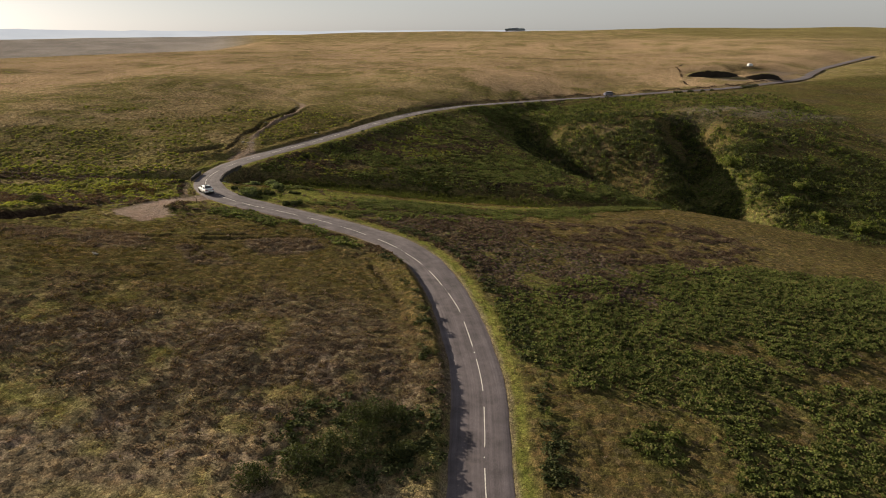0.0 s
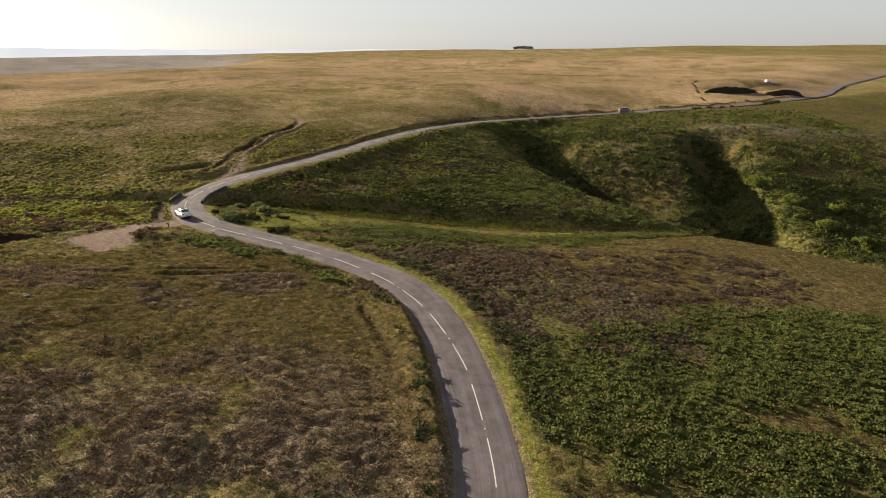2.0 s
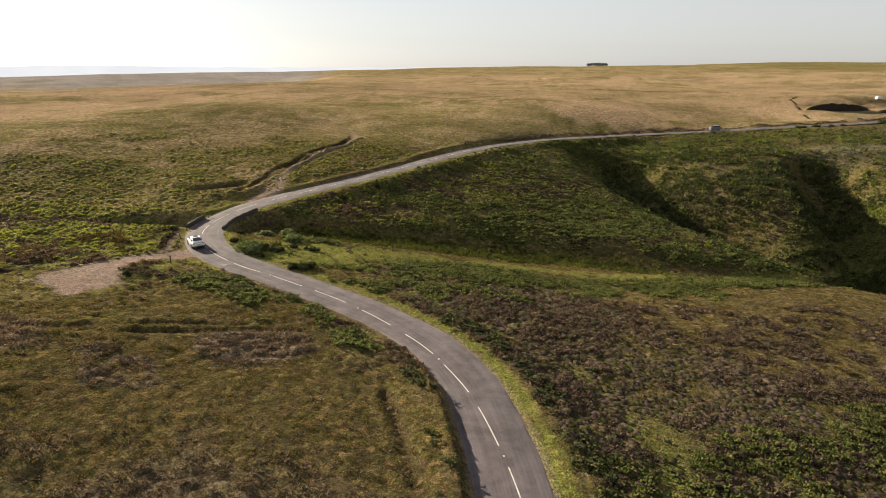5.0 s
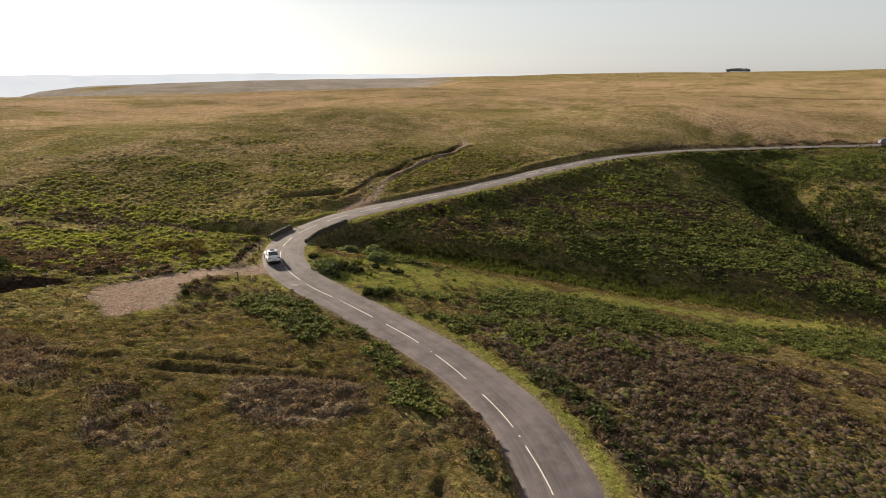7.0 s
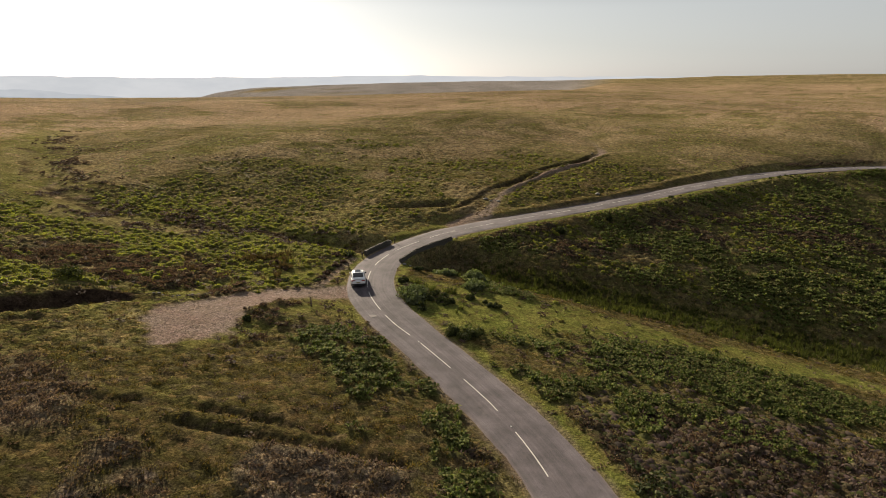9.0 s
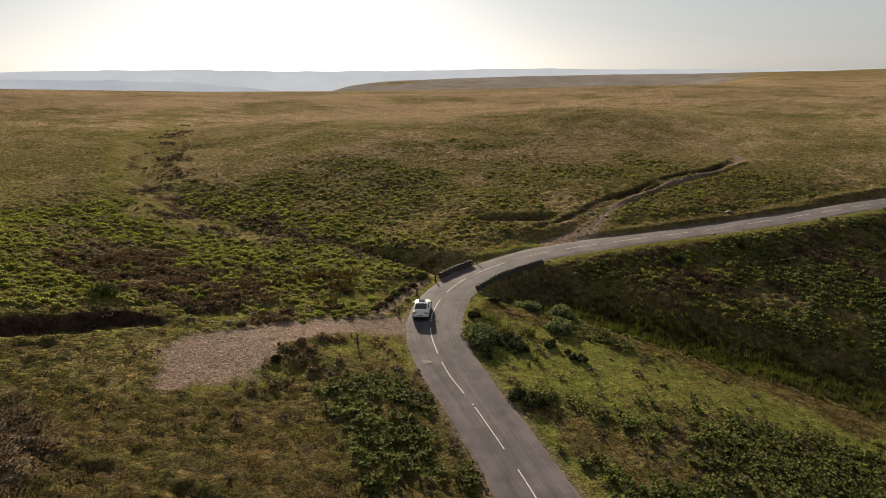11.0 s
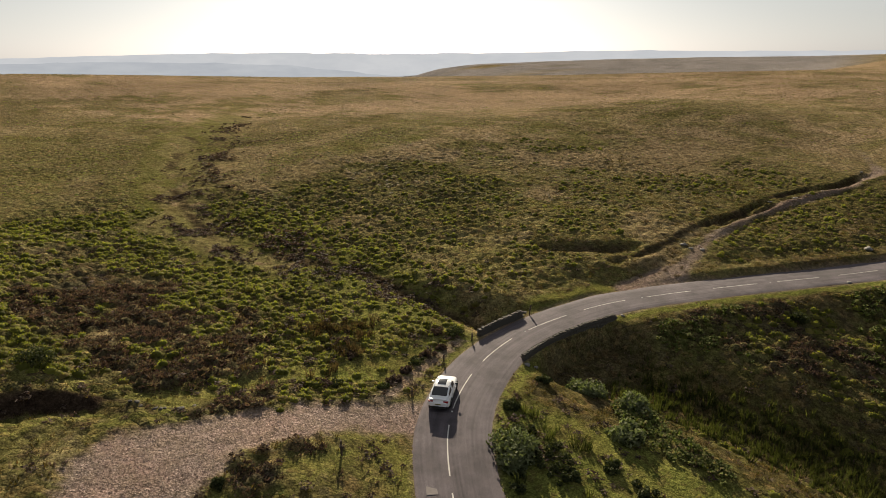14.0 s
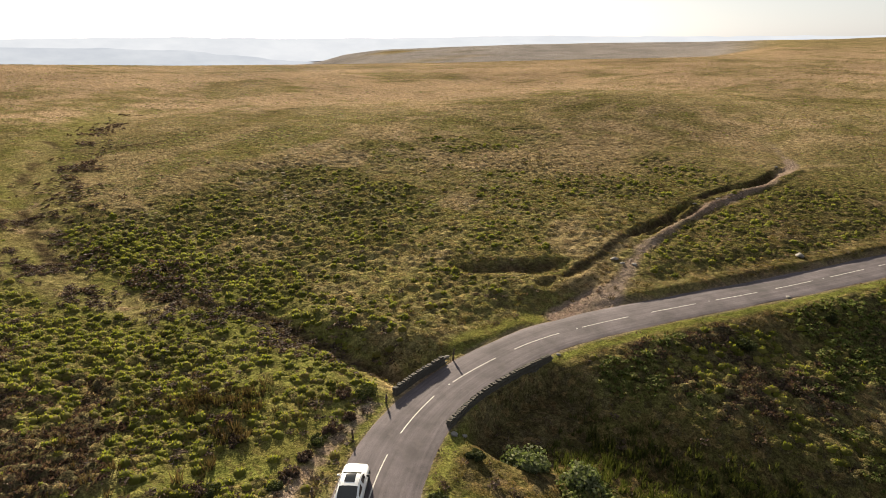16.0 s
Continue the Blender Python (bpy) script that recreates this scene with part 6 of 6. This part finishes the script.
g12 = np.random.default_rng(22)
xy = sow(g12, 60000, (-16, 62, 82, 140), lambda x, y, m, p: (m["road"] < -HALF - 3) * blob(x, y, 22, 108, 42, 28) * (1 - p["bracken"]) * (1 - 0.85 * p["lawn"]) * smooth(0.3, 0.5, fbm(x, y, 5, 921)) * 0.6)[:6000]
turn = g12.random(len(xy))
for pick, mat, label in ((turn < 0.5, M_LING, "low brown heather mounds between the grass"), ((turn >= 0.5) & (turn < 0.75), M_RUSH, "brown dry grass mounds among heather"), (turn >= 0.75, M_SEDGE, "dull green grass mounds among heather")):
    strew("heath_tussocks", label, "heather" if mat is M_LING else "grass", mat, [proto_mound(g12) for _ in range(8)], xy[pick], g12.uniform(0.4, 0.95, pick.sum()), g12)
seg = g12.integers(0, len(FLUSH) - 3, 900)
way = np.array(FLUSH[2:], float)
xy = way[seg] + (way[seg + 1] - way[seg]) * g12.random((900, 1)) + np.stack([g12.normal(1.5, 2.0, 900), g12.normal(8.0, 2.4, 900)], 1)
xy = xy[fbm(xy[:, 0], xy[:, 1], 9, 922) > 0.47]
strew("flush_heather", "dark heather and rush clumps beside the wet moor hollow", "heather", M_LING, [(q * np.array([1.3, 1.3, 0.7]), f) for q, f in (proto_scrub(g12, 18, 0.5, 0.5) for _ in range(6))], xy, g12.uniform(0.6, 1.4, len(xy)), g12)
g5 = np.random.default_rng(15)
xy = sow(g5, 60000, (-80, 60, 95, 180), lambda x, y, m, p: smooth(6.5, 2.0, np.abs(m["stream"])) * 0.5 * smooth(-50, -42, x) * smooth(40, 10, x) + 0.6 * blob(x, y, -66, 128, 6, 8) * smooth(0.5, 0.6, fbm(x, y, 2.5, 555)) + 0.35 * blob(x, y, -41, 134, 6, 4) * smooth(0.5, 0.6, fbm(x, y, 2.5, 556)))[:9000]
wet = xy[:, 0] > -50
for pick, mat, name, label in ((~wet, M_RUSH, "rushes", "clumps of tall brown rushes in wet ground"), (wet, M_SEDGE, "sedges", "dark green sedge along the stream")):
    strew(name, label, "rushes", mat, [proto_blades(g5, 16, 0.24, 0.7, 0.045, 0.6) for _ in range(6)], xy[pick], g5.uniform(0.7, 1.4, pick.sum()), g5)
g6 = np.random.default_rng(16)


def scrub_share(x, y, m, p):
    rd = m["road"]
    right = smooth(1.5, 0.8, np.abs(-rd - HALF - 3.9)) * smooth(116, 106, y) * smooth(0.3, 0.45, fbm(x, y, 6, 601))
    left = smooth(1.5, 0.8, np.abs(rd - HALF - 1.9)) * smooth(104, 98, y) * smooth(0.35, 0.55, fbm(x, y, 5, 602)) * (y > 46)
    hollow = blob(x, y, -8, 49, 8, 6)
    far_edge = smooth(2.5, 1.0, np.abs(-rd - HALF - 2.5)) * smooth(200, 215, y) * smooth(0.5, 0.62, fbm(x, y, 8, 603))
    bend = smooth(2.2, 1.0, np.abs(rd + HALF + 2.6)) * (y > 104) * (y < 131) * smooth(0.5, 0.6, fbm(x, y, 5, 604))
    return np.clip(right * 0.6 + left * 0.3 + hollow * 0.5 + far_edge * 0.12 + bend * 0.4, 0, 1)


xy = sow(g6, 110000, (-70, 60, 40, 330), scrub_share, True)[:5200]
strew("scrub", "low dark scrub of gorse and heather along the road", "scrub", M_GORSE, [(q * np.array([1.25, 1.25, 0.65]), f) for q, f in (proto_scrub(g6) for _ in range(6))], xy, g6.uniform(0.6, 1.15, len(xy)), g6)
g7 = np.random.default_rng(17)
x, y = g7.uniform(-64, -46, 26000), g7.uniform(100, 132, 26000)
_, gm7 = ground_height(x, y)
xy = np.stack([x, y], 1)[(gm7["gravel"] > 0.5) & (np.abs(gm7["road"]) > HALF + 0.2)][:3600]
strew("gravel", "pale pinkish stones strewn over the pull-in", "stones", M_RUBBLE, [proto_stone(g7) for _ in range(8)], xy, 0.015 + 0.075 * g7.random(len(xy)) ** 4, g7, 0.0)
k = g7.integers(0, len(track_line) - 1, 500)
xy = track_line[k, :2] + g7.normal(0, 0.8, (500, 2))
xy = xy[(xy[:, 1] > 172) & (xy[:, 1] < 262)]
strew("track_stones", "loose stones on the moor track", "stones", M_RUBBLE, [proto_stone(g7) for _ in range(6)], xy, 0.03 + 0.2 * g7.random(len(xy)) ** 4, g7)
g8 = np.random.default_rng(18)
xy = sow(g8, 420000, (-52, 165, 156, 322), lambda x, y, m, p: smooth(-22, 4, x) * (1 - 0.55 * smooth(50, 85, x)) * np.clip(p["bracken"] * 0.8 + p["north"] * 0.16, 0, 1) * (1 - 0.8 * p["ling"]) * smooth(0.3, 0.5, fbm(x, y, 4, 717)))[:26000]
strew("slope_bracken", "bracken clumps on the far side of the valley", "bracken", M_BRACKEN, [proto_clump(g8) for _ in range(8)], xy, g8.uniform(0.4, 0.95, len(xy)), g8)
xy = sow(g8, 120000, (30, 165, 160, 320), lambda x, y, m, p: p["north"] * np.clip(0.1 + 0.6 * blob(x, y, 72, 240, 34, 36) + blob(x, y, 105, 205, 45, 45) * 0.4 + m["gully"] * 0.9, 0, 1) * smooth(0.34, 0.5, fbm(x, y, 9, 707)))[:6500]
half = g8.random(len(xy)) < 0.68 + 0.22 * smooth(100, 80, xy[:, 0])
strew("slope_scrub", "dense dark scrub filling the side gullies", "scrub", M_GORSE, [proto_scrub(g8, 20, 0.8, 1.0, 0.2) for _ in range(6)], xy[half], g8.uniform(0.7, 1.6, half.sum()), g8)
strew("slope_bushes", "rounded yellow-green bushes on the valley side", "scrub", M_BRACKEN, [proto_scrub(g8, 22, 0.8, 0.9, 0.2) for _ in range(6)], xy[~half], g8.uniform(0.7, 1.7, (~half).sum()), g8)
for x, y, r in ((118, 326, 1.3), (121, 328, 1.0), (127, 331, 1.5), (134, 333, 1.2), (140, 336, 1.1), (163, 350, 2.0), (168, 354, 2.2), (173, 358, 1.6)):
    build_bush(x, y, r, r * 0.9, M_GORSE, "dark rounded gorse bush below the far road", int(x * 10), 500, 0.2)
# dark clumps strewn in rows to draw the thin ditch lines
line_far = np.vstack([curve_through([(*p, 0) for p in q], 0.7)[1][:, :2] for q in ([(30, 548), (69, 535), (103, 519), (139, 510), (150, 490)], [(167, 456), (158, 440), (151, 414), (140, 380), (134, 355)])])
xy = line_far + g8.normal(0, 0.3, line_far.shape)
xy = xy[g8.random(len(xy)) < smooth(0.34, 0.5, fbm(xy[:, 0], xy[:, 1], 18, 733))]
strew("ditch_clumps", "dark heather lining old ditches on the far moor", "heather", M_LING, [(q * np.array([1.4, 1.4, 0.7]), f) for q, f in (proto_scrub(g8, 18, 0.5, 0.5) for _ in range(6))], xy, g8.uniform(0.7, 1.3, len(xy)), g8)
# dark clumps added to draw the shadow line of the far road's bank
along_far = np.arange(345, 600, 0.5)
spots = [on_road(q, HALF + 1.9 + 0.5 * math.sin(q * 0.13)) [0] for q in along_far]
xy = np.array([(p.x, p.y) for p in spots]) + g8.normal(0, 0.35, (len(spots), 2))
xy = xy[g8.random(len(xy)) < smooth(0.3, 0.42, fbm(xy[:, 0], xy[:, 1], 14, 731))]
strew("bank_shadow_clumps", "dark heather overhanging the bank of the far road", "heather", M_LING, [(q * np.array([1.3, 1.3, 0.9]), f) for q, f in (proto_scrub(g8, 26, 0.6, 0.8) for _ in range(6))], xy, g8.uniform(0.7, 1.2, len(xy)), g8)

g10 = np.random.default_rng(20)
xy = sow(g10, 150000, (-150, 20, 96, 178), lambda x, y, m, p: (0.05 * blob(x, y, -32, 133, 24, 11, 15) + 0.05 * blob(x, y, -64, 132, 9, 9) + 0.3 * smooth(6, 2, np.abs(m["stream"])) * (x < -64) * (x > -130) + 0.035 * blob(x, y, -82, 122, 30, 24) + 0.03 * blob(x, y, -44, 112, 16, 12) + 0.006) * smooth(0.45, 0.6, fbm(x, y, 4, 811)))[:3000]
strew("heather_clumps", "small dark domed heather and gorse clumps in the turf", "heather", M_LING, [(q * np.array([1.4, 1.4, 0.6]), f) for q, f in (proto_scrub(g10, 30, 0.42, 0.42, 0.105) for _ in range(8))], xy, g10.uniform(0.5, 1.2, len(xy)), g10)
